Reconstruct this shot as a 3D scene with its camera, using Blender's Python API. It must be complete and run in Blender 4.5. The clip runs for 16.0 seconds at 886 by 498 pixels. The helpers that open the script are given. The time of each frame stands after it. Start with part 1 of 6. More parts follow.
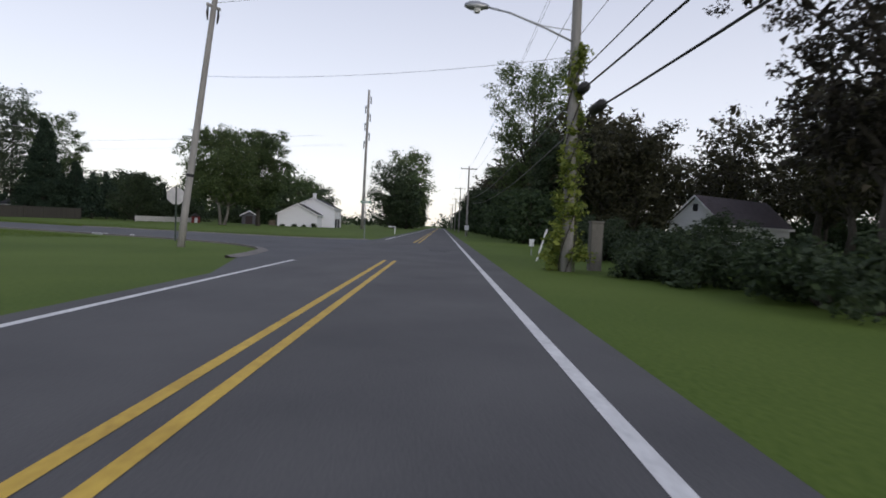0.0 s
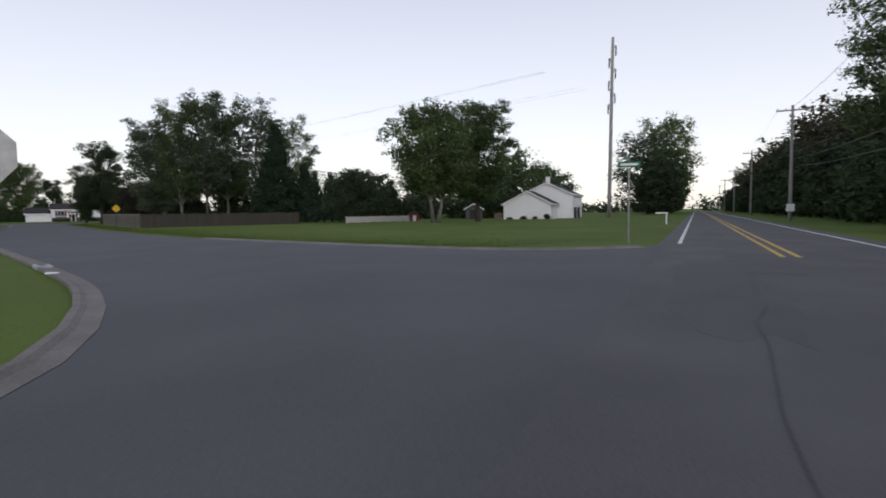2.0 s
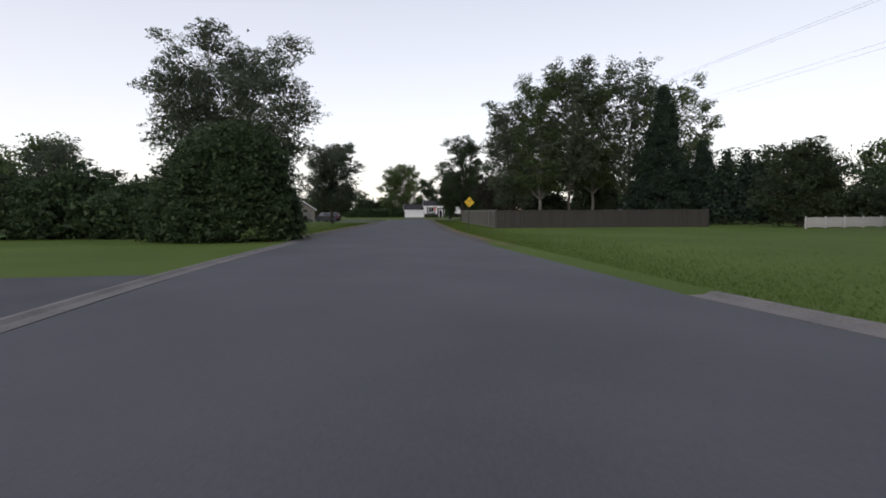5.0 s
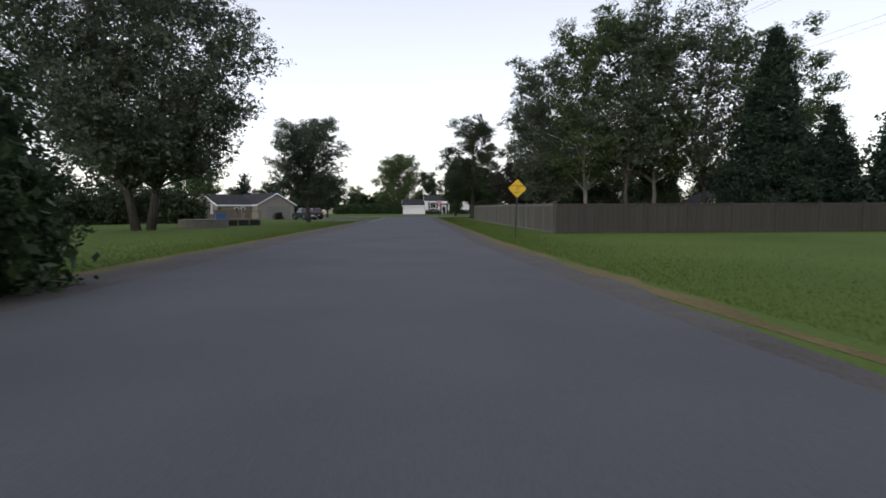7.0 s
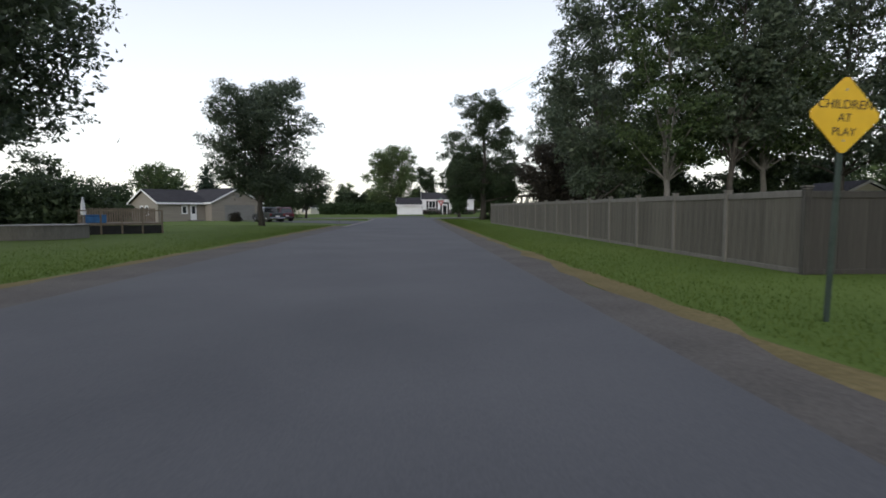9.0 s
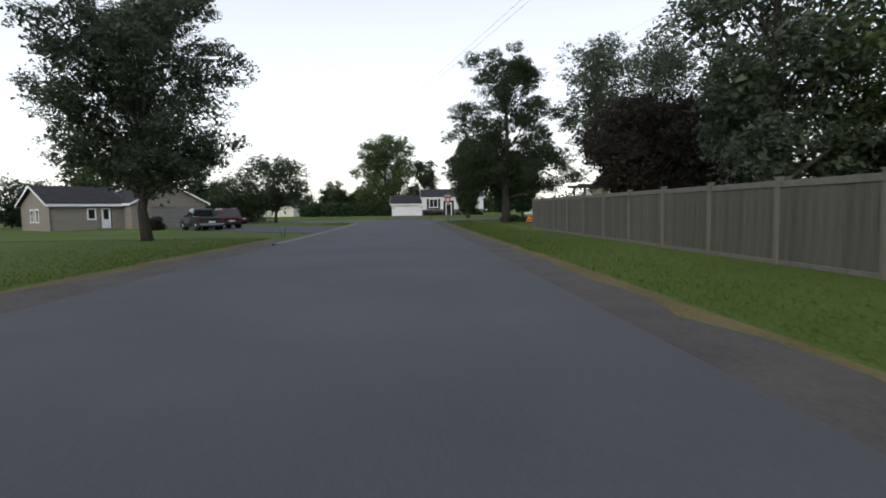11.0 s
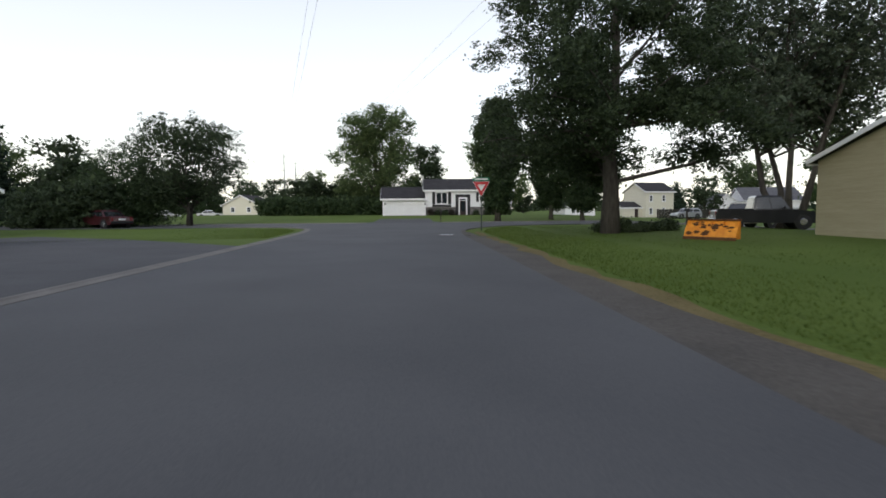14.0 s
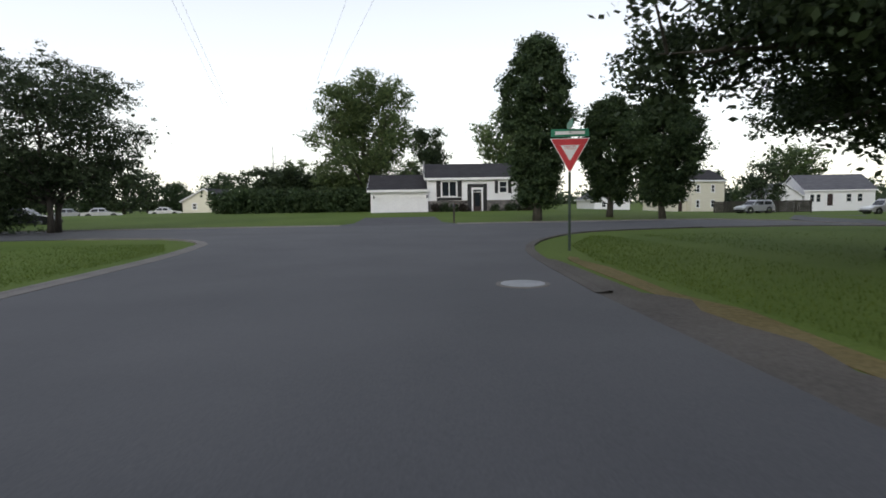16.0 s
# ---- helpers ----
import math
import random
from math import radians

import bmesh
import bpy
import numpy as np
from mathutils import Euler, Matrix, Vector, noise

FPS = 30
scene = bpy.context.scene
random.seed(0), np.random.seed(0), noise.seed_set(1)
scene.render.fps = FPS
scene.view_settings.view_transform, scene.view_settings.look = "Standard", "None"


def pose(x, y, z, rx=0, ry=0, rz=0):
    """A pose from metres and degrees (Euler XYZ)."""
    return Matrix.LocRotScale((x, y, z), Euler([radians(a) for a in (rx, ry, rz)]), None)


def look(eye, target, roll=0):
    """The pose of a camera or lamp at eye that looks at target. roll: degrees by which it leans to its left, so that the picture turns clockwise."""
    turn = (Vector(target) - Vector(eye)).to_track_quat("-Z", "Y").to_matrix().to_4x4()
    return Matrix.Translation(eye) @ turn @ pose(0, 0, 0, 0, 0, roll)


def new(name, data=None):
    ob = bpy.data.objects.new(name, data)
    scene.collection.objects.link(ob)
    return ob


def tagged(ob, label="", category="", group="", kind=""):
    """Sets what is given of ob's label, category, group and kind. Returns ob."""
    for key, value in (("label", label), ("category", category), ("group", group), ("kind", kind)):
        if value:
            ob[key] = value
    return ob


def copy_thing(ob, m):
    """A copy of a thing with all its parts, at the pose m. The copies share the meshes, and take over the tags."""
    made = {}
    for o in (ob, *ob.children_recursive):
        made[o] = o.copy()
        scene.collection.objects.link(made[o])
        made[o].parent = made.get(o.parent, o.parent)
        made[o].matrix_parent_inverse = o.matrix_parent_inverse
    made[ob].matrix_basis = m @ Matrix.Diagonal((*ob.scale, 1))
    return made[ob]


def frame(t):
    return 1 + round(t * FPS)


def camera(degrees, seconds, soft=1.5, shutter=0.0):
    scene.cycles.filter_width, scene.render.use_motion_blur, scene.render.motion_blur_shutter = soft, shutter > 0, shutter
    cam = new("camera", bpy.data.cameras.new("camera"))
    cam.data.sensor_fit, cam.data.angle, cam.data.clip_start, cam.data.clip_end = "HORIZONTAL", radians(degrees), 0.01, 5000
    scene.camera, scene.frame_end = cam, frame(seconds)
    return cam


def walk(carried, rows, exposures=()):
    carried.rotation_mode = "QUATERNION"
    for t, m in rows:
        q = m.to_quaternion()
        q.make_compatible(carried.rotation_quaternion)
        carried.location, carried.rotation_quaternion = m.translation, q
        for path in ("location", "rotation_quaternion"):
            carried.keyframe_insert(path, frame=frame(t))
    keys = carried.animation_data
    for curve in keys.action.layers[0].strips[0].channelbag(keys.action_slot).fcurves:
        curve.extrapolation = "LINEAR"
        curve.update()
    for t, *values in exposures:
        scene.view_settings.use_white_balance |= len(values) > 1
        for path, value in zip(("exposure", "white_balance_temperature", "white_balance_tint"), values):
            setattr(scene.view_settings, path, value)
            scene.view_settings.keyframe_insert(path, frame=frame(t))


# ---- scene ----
cam = camera(79.43, 16.0, soft=1.7, shutter=0.15)
EYE = 1.235
ROWS = [
    (0, -20.105, -56.160, -63.31, -2.43, -2.47),
    (0.5, -14.308, -52.565, -59.12, -2.90, -2.15),
    (1, -9.803, -49.214, -53.60, -2.56, -2.40),
    (1.5, -5.800, -46.100, -47.10, -3.87, -1.40),
    (2, -2.950, -43.250, -37.81, -3.91, 0.94),
    (2.5, -0.850, -39.300, -28.14, -2.60, 0.97),
    (3, 0.350, -34.600, -20.18, -2.58, 0.99),
    (3.5, 0.620, -30.300, -13.83, -2.61, 1.08),
    (4, 0.640, -26.600, -7.88, -2.64, 0.87),
    (4.5, 0.560, -23.200, -3.79, -4.59, -0.18),
    (4.7, 0.500, -21.850, -2.62, -3.67, 0.34),
    (6.8, 0.099, -2.081, -2.76, -4.03, 0.18),
    (7, 0.036, 0.000, -2.77, -4.07, 0.28),
    (7.5, 0.010, 5.025, -2.81, -4.12, 0.34),
    (8, 0.008, 9.737, -2.92, -4.14, 0.46),
    (8.5, -0.021, 14.456, -3.06, -4.07, 0.60),
    (9, -0.015, 18.724, -3.17, -4.07, 0.17),
    (11.5, -0.006, 43.723, -3.48, -4.07, 1.30),
    (12, 0.007, 48.670, -3.53, -4.08, 1.54),
    (12.5, -0.009, 53.508, -3.52, -4.10, 1.43),
    (13, -0.054, 58.231, -3.53, -4.13, 0.89),
    (13.5, -0.023, 63.011, -3.53, -4.18, 0.78),
    (14, -0.005, 67.721, -3.52, -4.24, 0.47),
    (14.5, -0.005, 72.271, -3.49, -4.18, 0.63),
    (15, 0.008, 77.171, -3.46, -4.24, 0.86),
    (15.5, -0.007, 81.475, -3.52, -4.57, 1.33),
    (16, 0.015, 85.125, -3.79, -4.82, 0.93),
]
walk(cam, [(t, pose(x, y, EYE, 90 + pitch, roll, yaw)) for t, x, y, yaw, pitch, roll in ROWS],
     exposures=[(0.0, -0.2, 6250, 12), (4.7, -0.12, 6450, 12), (8.0, 0.1, 6300, 9), (16.0, 0.15, 6500, 6)])

# ---- world and sun ----
SUN_YAW, SUN_UP = radians(205), radians(20)
world = bpy.data.worlds.new("dusk_sky")
scene.world = world
world.use_nodes = True
wn = world.node_tree.nodes
sky = wn.new("ShaderNodeTexSky")
sky.sky_type, sky.sun_disc = "NISHITA", False
sky.sun_elevation, sky.sun_rotation = SUN_UP, SUN_YAW
sky.air_density, sky.dust_density, sky.ozone_density = 1.0, 1.2, 1.5
wn["Background"].inputs["Strength"].default_value = 0.15
veil = wn.new("ShaderNodeHueSaturation")
veil.inputs["Saturation"].default_value = 0.6
cloud = wn.new("ShaderNodeMix")
cloud.data_type = "RGBA"
cloud.inputs["Factor"].default_value = 0.72
sky_at, sky_z, sky_ramp = wn.new("ShaderNodeTexCoord"), wn.new("ShaderNodeSeparateXYZ"), wn.new("ShaderNodeValToRGB")
world.node_tree.links.new(sky_at.outputs["Generated"], sky_z.inputs[0])
world.node_tree.links.new(sky_z.outputs["Z"], sky_ramp.inputs["Fac"])
bands = sky_ramp.color_ramp.elements
bands[0].position, bands[0].color = 0.0, (1.04, 0.96, 0.83, 1)
bands[1].position, bands[1].color = 1.0, (0.40, 0.42, 0.56, 1)
for z, c in ((0.07, (0.93, 0.90, 0.85, 1)), (0.2, (0.77, 0.78, 0.825, 1)), (0.42, (0.56, 0.575, 0.66, 1))):
    bands.new(z).color = c
lift = wn.new("ShaderNodeMix")
lift.data_type, lift.blend_type = "RGBA", "MULTIPLY"
lift.inputs["Factor"].default_value, lift.inputs["B"].default_value = 1.0, (10, 10, 10, 1)
world.node_tree.links.new(sky_ramp.outputs["Color"], lift.inputs["A"])
world.node_tree.links.new(lift.outputs["Result"], cloud.inputs["B"])
world.node_tree.links.new(sky.outputs["Color"], veil.inputs["Color"])
world.node_tree.links.new(veil.outputs["Color"], cloud.inputs["A"])
world.node_tree.links.new(cloud.outputs["Result"], wn["Background"].inputs["Color"])
sun_data = bpy.data.lights.new("sun", "SUN")
sun_data.energy, sun_data.angle, sun_data.color = 0.9, radians(40), (1.0, 0.93, 0.85)
sun = new("sun", sun_data)
sun.matrix_world = look((60 * math.sin(SUN_YAW), 60 * math.cos(SUN_YAW), 60 * math.tan(SUN_UP)), (0, 0, 0))
scene.view_settings.exposure = 0.0


# ---- materials ----
def material(name, dark, light, rough=0.8, metal=0.0, grain=40.0, stain=1.5, bump=0.3, bump_size=0.01, spec=0.4, random_amount=0.0,
             island=0.0, coat=0.0, translucent=0.0, mid=0.5, stretch=(1, 1, 1)):
    """A two-scale procedural surface: fine grain and broad stains between two colours, with relief."""
    m = bpy.data.materials.new(name)
    m.use_nodes = True
    n, li = m.node_tree.nodes, m.node_tree.links
    b = n["Principled BSDF"]
    co = n.new("ShaderNodeTexCoord")
    mp = n.new("ShaderNodeMapping")
    mp.inputs["Scale"].default_value = stretch
    li.new(co.outputs["Object"], mp.inputs["Vector"])
    fine, broad = n.new("ShaderNodeTexNoise"), n.new("ShaderNodeTexNoise")
    fine.inputs["Scale"].default_value, fine.inputs["Detail"].default_value = grain, 3
    broad.inputs["Scale"].default_value, broad.inputs["Detail"].default_value = stain, 4
    for x in (fine, broad):
        li.new(mp.outputs["Vector"], x.inputs["Vector"])
    mix = n.new("ShaderNodeMath")
    mix.operation = "ADD"
    half = n.new("ShaderNodeMath")
    half.operation, half.inputs[1].default_value = "MULTIPLY", 0.5
    li.new(fine.outputs["Fac"], mix.inputs[0])
    li.new(broad.outputs["Fac"], mix.inputs[1])
    li.new(mix.outputs[0], half.inputs[0])
    value = half.outputs[0]
    if random_amount or island:
        src = n.new("ShaderNodeObjectInfo").outputs["Random"] if random_amount else n.new("ShaderNodeNewGeometry").outputs["Random Per Island"]
        sub = n.new("ShaderNodeMath")
        sub.operation, sub.inputs[1].default_value = "SUBTRACT", 0.5
        li.new(src, sub.inputs[0])
        ma = n.new("ShaderNodeMath")
        ma.operation, ma.inputs[1].default_value = "MULTIPLY_ADD", random_amount or island
        li.new(sub.outputs[0], ma.inputs[0])
        li.new(value, ma.inputs[2])
        value = ma.outputs[0]
    ramp = n.new("ShaderNodeValToRGB")
    ramp.color_ramp.elements[0].position, ramp.color_ramp.elements[1].position = mid - 0.2, mid + 0.2
    ramp.color_ramp.elements[0].color, ramp.color_ramp.elements[1].color = (*dark, 1), (*light, 1)
    li.new(value, ramp.inputs[0])
    li.new(ramp.outputs["Color"], b.inputs["Base Color"])
    b.inputs["Roughness"].default_value, b.inputs["Metallic"].default_value = rough, metal
    b.inputs["Specular IOR Level"].default_value = spec
    b.inputs["Coat Weight"].default_value = coat
    if bump:
        bn = n.new("ShaderNodeBump")
        bn.inputs["Strength"].default_value, bn.inputs["Distance"].default_value = bump, bump_size
        li.new(fine.outputs["Fac"], bn.inputs["Height"])
        li.new(bn.outputs["Normal"], b.inputs["Normal"])
    if translucent:
        tr, ms = n.new("ShaderNodeBsdfTranslucent"), n.new("ShaderNodeMixShader")
        ms.inputs[0].default_value = translucent
        li.new(ramp.outputs["Color"], tr.inputs["Color"])
        li.new(b.outputs[0], ms.inputs[1])
        li.new(tr.outputs[0], ms.inputs[2])
        li.new(ms.outputs[0], n["Material Output"].inputs["Surface"])
    return m


def glowing(name, colour, strength):
    m = bpy.data.materials.new(name)
    m.use_nodes = True
    b = m.node_tree.nodes["Principled BSDF"]
    b.inputs["Base Color"].default_value = b.inputs["Emission Color"].default_value = (*colour, 1)
    b.inputs["Emission Strength"].default_value = strength
    return m


def glass(name, tint, rough=0.05):
    m = bpy.data.materials.new(name)
    m.use_nodes = True
    b = m.node_tree.nodes["Principled BSDF"]
    b.inputs["Base Color"].default_value, b.inputs["Roughness"].default_value = (*tint, 1), rough
    b.inputs["Specular IOR Level"].default_value = 0.8
    return m


GRASS = material("lawn_grass", (0.054, 0.092, 0.015), (0.112, 0.155, 0.033), 0.9, grain=14, stain=0.16, bump=0.5, bump_size=0.03, spec=0.1)
BLADES = material("grass_blades", (0.060, 0.098, 0.018), (0.124, 0.165, 0.038), 0.85, grain=3, stain=0.15, bump=0, island=0.35, spec=0.1, translucent=0.4)
DRYGRASS = material("dry_verge", (0.09, 0.075, 0.03), (0.20, 0.16, 0.075), 0.95, grain=14, stain=0.6, bump=0.8, bump_size=0.03, spec=0.1)
ASPHALT = material("worn_asphalt", (0.054, 0.056, 0.060), (0.098, 0.099, 0.102), 0.85, grain=60, stain=0.35, bump=0.5, bump_size=0.006, spec=0.35)
ASPHALT_OLD = material("old_main_road_asphalt", (0.05, 0.05, 0.052), (0.11, 0.108, 0.106), 0.85, grain=50, stain=0.5, bump=0.5, bump_size=0.006, spec=0.35)
PATCH = material("dark_asphalt_patch", (0.03, 0.03, 0.032), (0.06, 0.06, 0.062), 0.8, grain=50, stain=1.2, bump=0.5, bump_size=0.005)
DRIVE = material("driveway_asphalt", (0.035, 0.036, 0.04), (0.07, 0.07, 0.075), 0.85, grain=55, stain=0.6, bump=0.5, bump_size=0.006)
REPAIR = material("old_asphalt_repair", (0.048, 0.048, 0.05), (0.088, 0.087, 0.086), 0.85, grain=50, stain=0.8, bump=0.5, bump_size=0.006)
GRAVEL = material("gravel_shoulder", (0.045, 0.04, 0.034), (0.11, 0.10, 0.085), 0.95, grain=22, stain=0.8, bump=0.8, bump_size=0.02)
CONCRETE = material("kerb_concrete", (0.10, 0.094, 0.084), (0.215, 0.20, 0.18), 0.9, grain=30, stain=1.2, bump=0.4, bump_size=0.006)
YELLOW_PAINT = material("yellow_road_paint", (0.38, 0.24, 0.03), (0.62, 0.42, 0.06), 0.7, grain=18, stain=2.0, bump=0.2)
WHITE_PAINT = material("white_road_paint", (0.45, 0.45, 0.44), (0.72, 0.72, 0.70), 0.7, grain=18, stain=2.0, bump=0.2)
BARK = material("grey_bark", (0.035, 0.031, 0.027), (0.11, 0.10, 0.088), 0.95, grain=9, stain=1.2, bump=1.0, bump_size=0.03, stretch=(1, 1, 0.25), spec=0.1)
PALEBARK = material("pale_bark", (0.10, 0.094, 0.084), (0.23, 0.22, 0.20), 0.9, grain=9, stain=1.2, bump=0.8, bump_size=0.02, stretch=(1, 1, 0.3), spec=0.1)
LEAF = material("green_leaves", (0.032, 0.056, 0.020), (0.095, 0.135, 0.048), 0.6, grain=2, stain=0.3, bump=0, island=0.5, spec=0.3, translucent=0.3)
LEAF_DARK = material("dark_leaves", (0.020, 0.034, 0.016), (0.056, 0.080, 0.036), 0.65, grain=2, stain=0.3, bump=0, island=0.5, spec=0.25, translucent=0.2)
VINE = material("vine_leaves", (0.09, 0.13, 0.02), (0.26, 0.30, 0.06), 0.55, grain=3, stain=0.8, bump=0, island=0.6, spec=0.3, translucent=0.35)
LEAF_WOOD = material("woodland_leaves", (0.022, 0.024, 0.012), (0.07, 0.066, 0.034), 0.65, grain=2, stain=0.3, bump=0, island=0.5, spec=0.25, translucent=0.25)
LEAF_LIGHT = material("pale_leaves", (0.046, 0.078, 0.026), (0.125, 0.165, 0.062), 0.6, grain=2, stain=0.3, bump=0, island=0.5, spec=0.3, translucent=0.35)
# bluish grey of windscreen haze and glare is mixed into this leaf colour
LEAF_HAZE = material("haze_tinted_leaves", (0.038, 0.058, 0.036), (0.100, 0.128, 0.076), 0.55, grain=2, stain=0.3, bump=0, island=0.5, spec=0.4, translucent=0.3)
LEAF_RED = material("rusty_leaves", (0.021, 0.019, 0.016), (0.054, 0.047, 0.034), 0.65, grain=2, stain=0.3, bump=0, island=0.5, spec=0.2, translucent=0.2)
NEEDLE = material("conifer_needles", (0.013, 0.026, 0.017), (0.036, 0.058, 0.034), 0.7, grain=3, stain=0.4, bump=0, island=0.5, spec=0.2, translucent=0.1)
HEDGE = material("hedge_leaves", (0.022, 0.042, 0.018), (0.060, 0.092, 0.036), 0.65, grain=3, stain=0.4, bump=0, island=0.5, spec=0.25, translucent=0.2)
FENCE = material("weathered_vinyl_fence", (0.050, 0.046, 0.036), (0.152, 0.141, 0.113), 0.8, grain=7, stain=0.9, bump=0.15, random_amount=0.12, stretch=(3, 3, 0.4))
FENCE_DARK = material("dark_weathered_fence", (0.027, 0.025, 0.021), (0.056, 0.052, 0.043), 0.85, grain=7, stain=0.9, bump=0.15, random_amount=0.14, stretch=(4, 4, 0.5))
FENCE_POST = material("fence_post_vinyl", (0.10, 0.095, 0.08), (0.185, 0.175, 0.152), 0.7, grain=9, stain=1.0, bump=0.1, stretch=(3, 3, 0.6))
POLEWOOD = material("weathered_pole_wood", (0.17, 0.162, 0.152), (0.36, 0.345, 0.325), 0.9, grain=10, stain=1.2, bump=0.6, bump_size=0.01, stretch=(4, 4, 0.25))
WIRE = material("black_cable", (0.012, 0.012, 0.013), (0.03, 0.03, 0.03), 0.6, bump=0)
GALV = material("galvanised_steel", (0.22, 0.23, 0.24), (0.42, 0.43, 0.44), 0.45, metal=0.7, grain=12, stain=2, bump=0.1)
BULB = glowing("warm_bulb", (1.0, 0.72, 0.42), 40)
GREENPOST = material("green_sign_post", (0.02, 0.035, 0.028), (0.05, 0.07, 0.055), 0.6, metal=0.2, grain=14, stain=3, bump=0.15)
SIDING = material("white_siding", (0.74, 0.74, 0.76), (0.86, 0.86, 0.88), 0.55, grain=4, stain=0.7, bump=0.08, stretch=(0.5, 0.5, 14))
TRIM = material("white_trim", (0.76, 0.76, 0.77), (0.88, 0.88, 0.89), 0.5, grain=6, stain=1, bump=0.05)
TANSIDING = material("tan_siding", (0.205, 0.182, 0.155), (0.305, 0.275, 0.238), 0.7, grain=4, stain=0.7, bump=0.1, stretch=(0.5, 0.5, 12))
YELLOWSIDING = material("pale_yellow_siding", (0.34, 0.30, 0.19), (0.47, 0.42, 0.28), 0.7, grain=4, stain=0.7, bump=0.1, stretch=(0.5, 0.5, 12))
CREAMSIDING = material("cream_siding", (0.58, 0.55, 0.45), (0.74, 0.71, 0.60), 0.7, grain=4, stain=0.7, bump=0.1, stretch=(0.5, 0.5, 12))
SHINGLE = material("dark_shingles", (0.022, 0.021, 0.023), (0.052, 0.050, 0.053), 0.95, grain=14, stain=1.0, bump=0.6, bump_size=0.02, stretch=(1, 3, 3), spec=0.2)
SHINGLE_BROWN = material("brown_shingles", (0.05, 0.042, 0.044), (0.10, 0.085, 0.088), 0.95, grain=14, stain=1.0, bump=0.6, bump_size=0.02, stretch=(1, 3, 3), spec=0.2)
SHINGLE_GREY = material("grey_shingles", (0.07, 0.07, 0.08), (0.14, 0.14, 0.15), 0.95, grain=14, stain=1.0, bump=0.6, bump_size=0.02, stretch=(1, 3, 3), spec=0.2)
STONE = material("grey_stone_facing", (0.06, 0.06, 0.065), (0.24, 0.22, 0.21), 0.9, grain=6, stain=2.5, bump=0.8, bump_size=0.03)
SHUTTER = material("black_shutter_paint", (0.012, 0.012, 0.014), (0.03, 0.03, 0.034), 0.6, grain=8, stain=2, bump=0.2)
DARKDOOR = material("dark_red_door_paint", (0.02, 0.012, 0.012), (0.05, 0.03, 0.028), 0.5, grain=5, stain=2, bump=0.1)
TANDOOR = material("tan_garage_door_paint", (0.175, 0.172, 0.165), (0.235, 0.232, 0.225), 0.6, grain=4, stain=0.8, bump=0.06)
WOOD = material("deck_wood", (0.11, 0.085, 0.06), (0.24, 0.20, 0.15), 0.85, grain=8, stain=1.5, bump=0.4, stretch=(1, 6, 6))
PANE = glass("window_pane", (0.02, 0.025, 0.03))
RUBBER = material("tyre_rubber", (0.012, 0.012, 0.012), (0.03, 0.03, 0.03), 0.85, grain=20, stain=3, bump=0.2)
CHROME = material("bright_metal", (0.45, 0.45, 0.47), (0.65, 0.65, 0.67), 0.25, metal=0.9, grain=6, stain=2, bump=0)


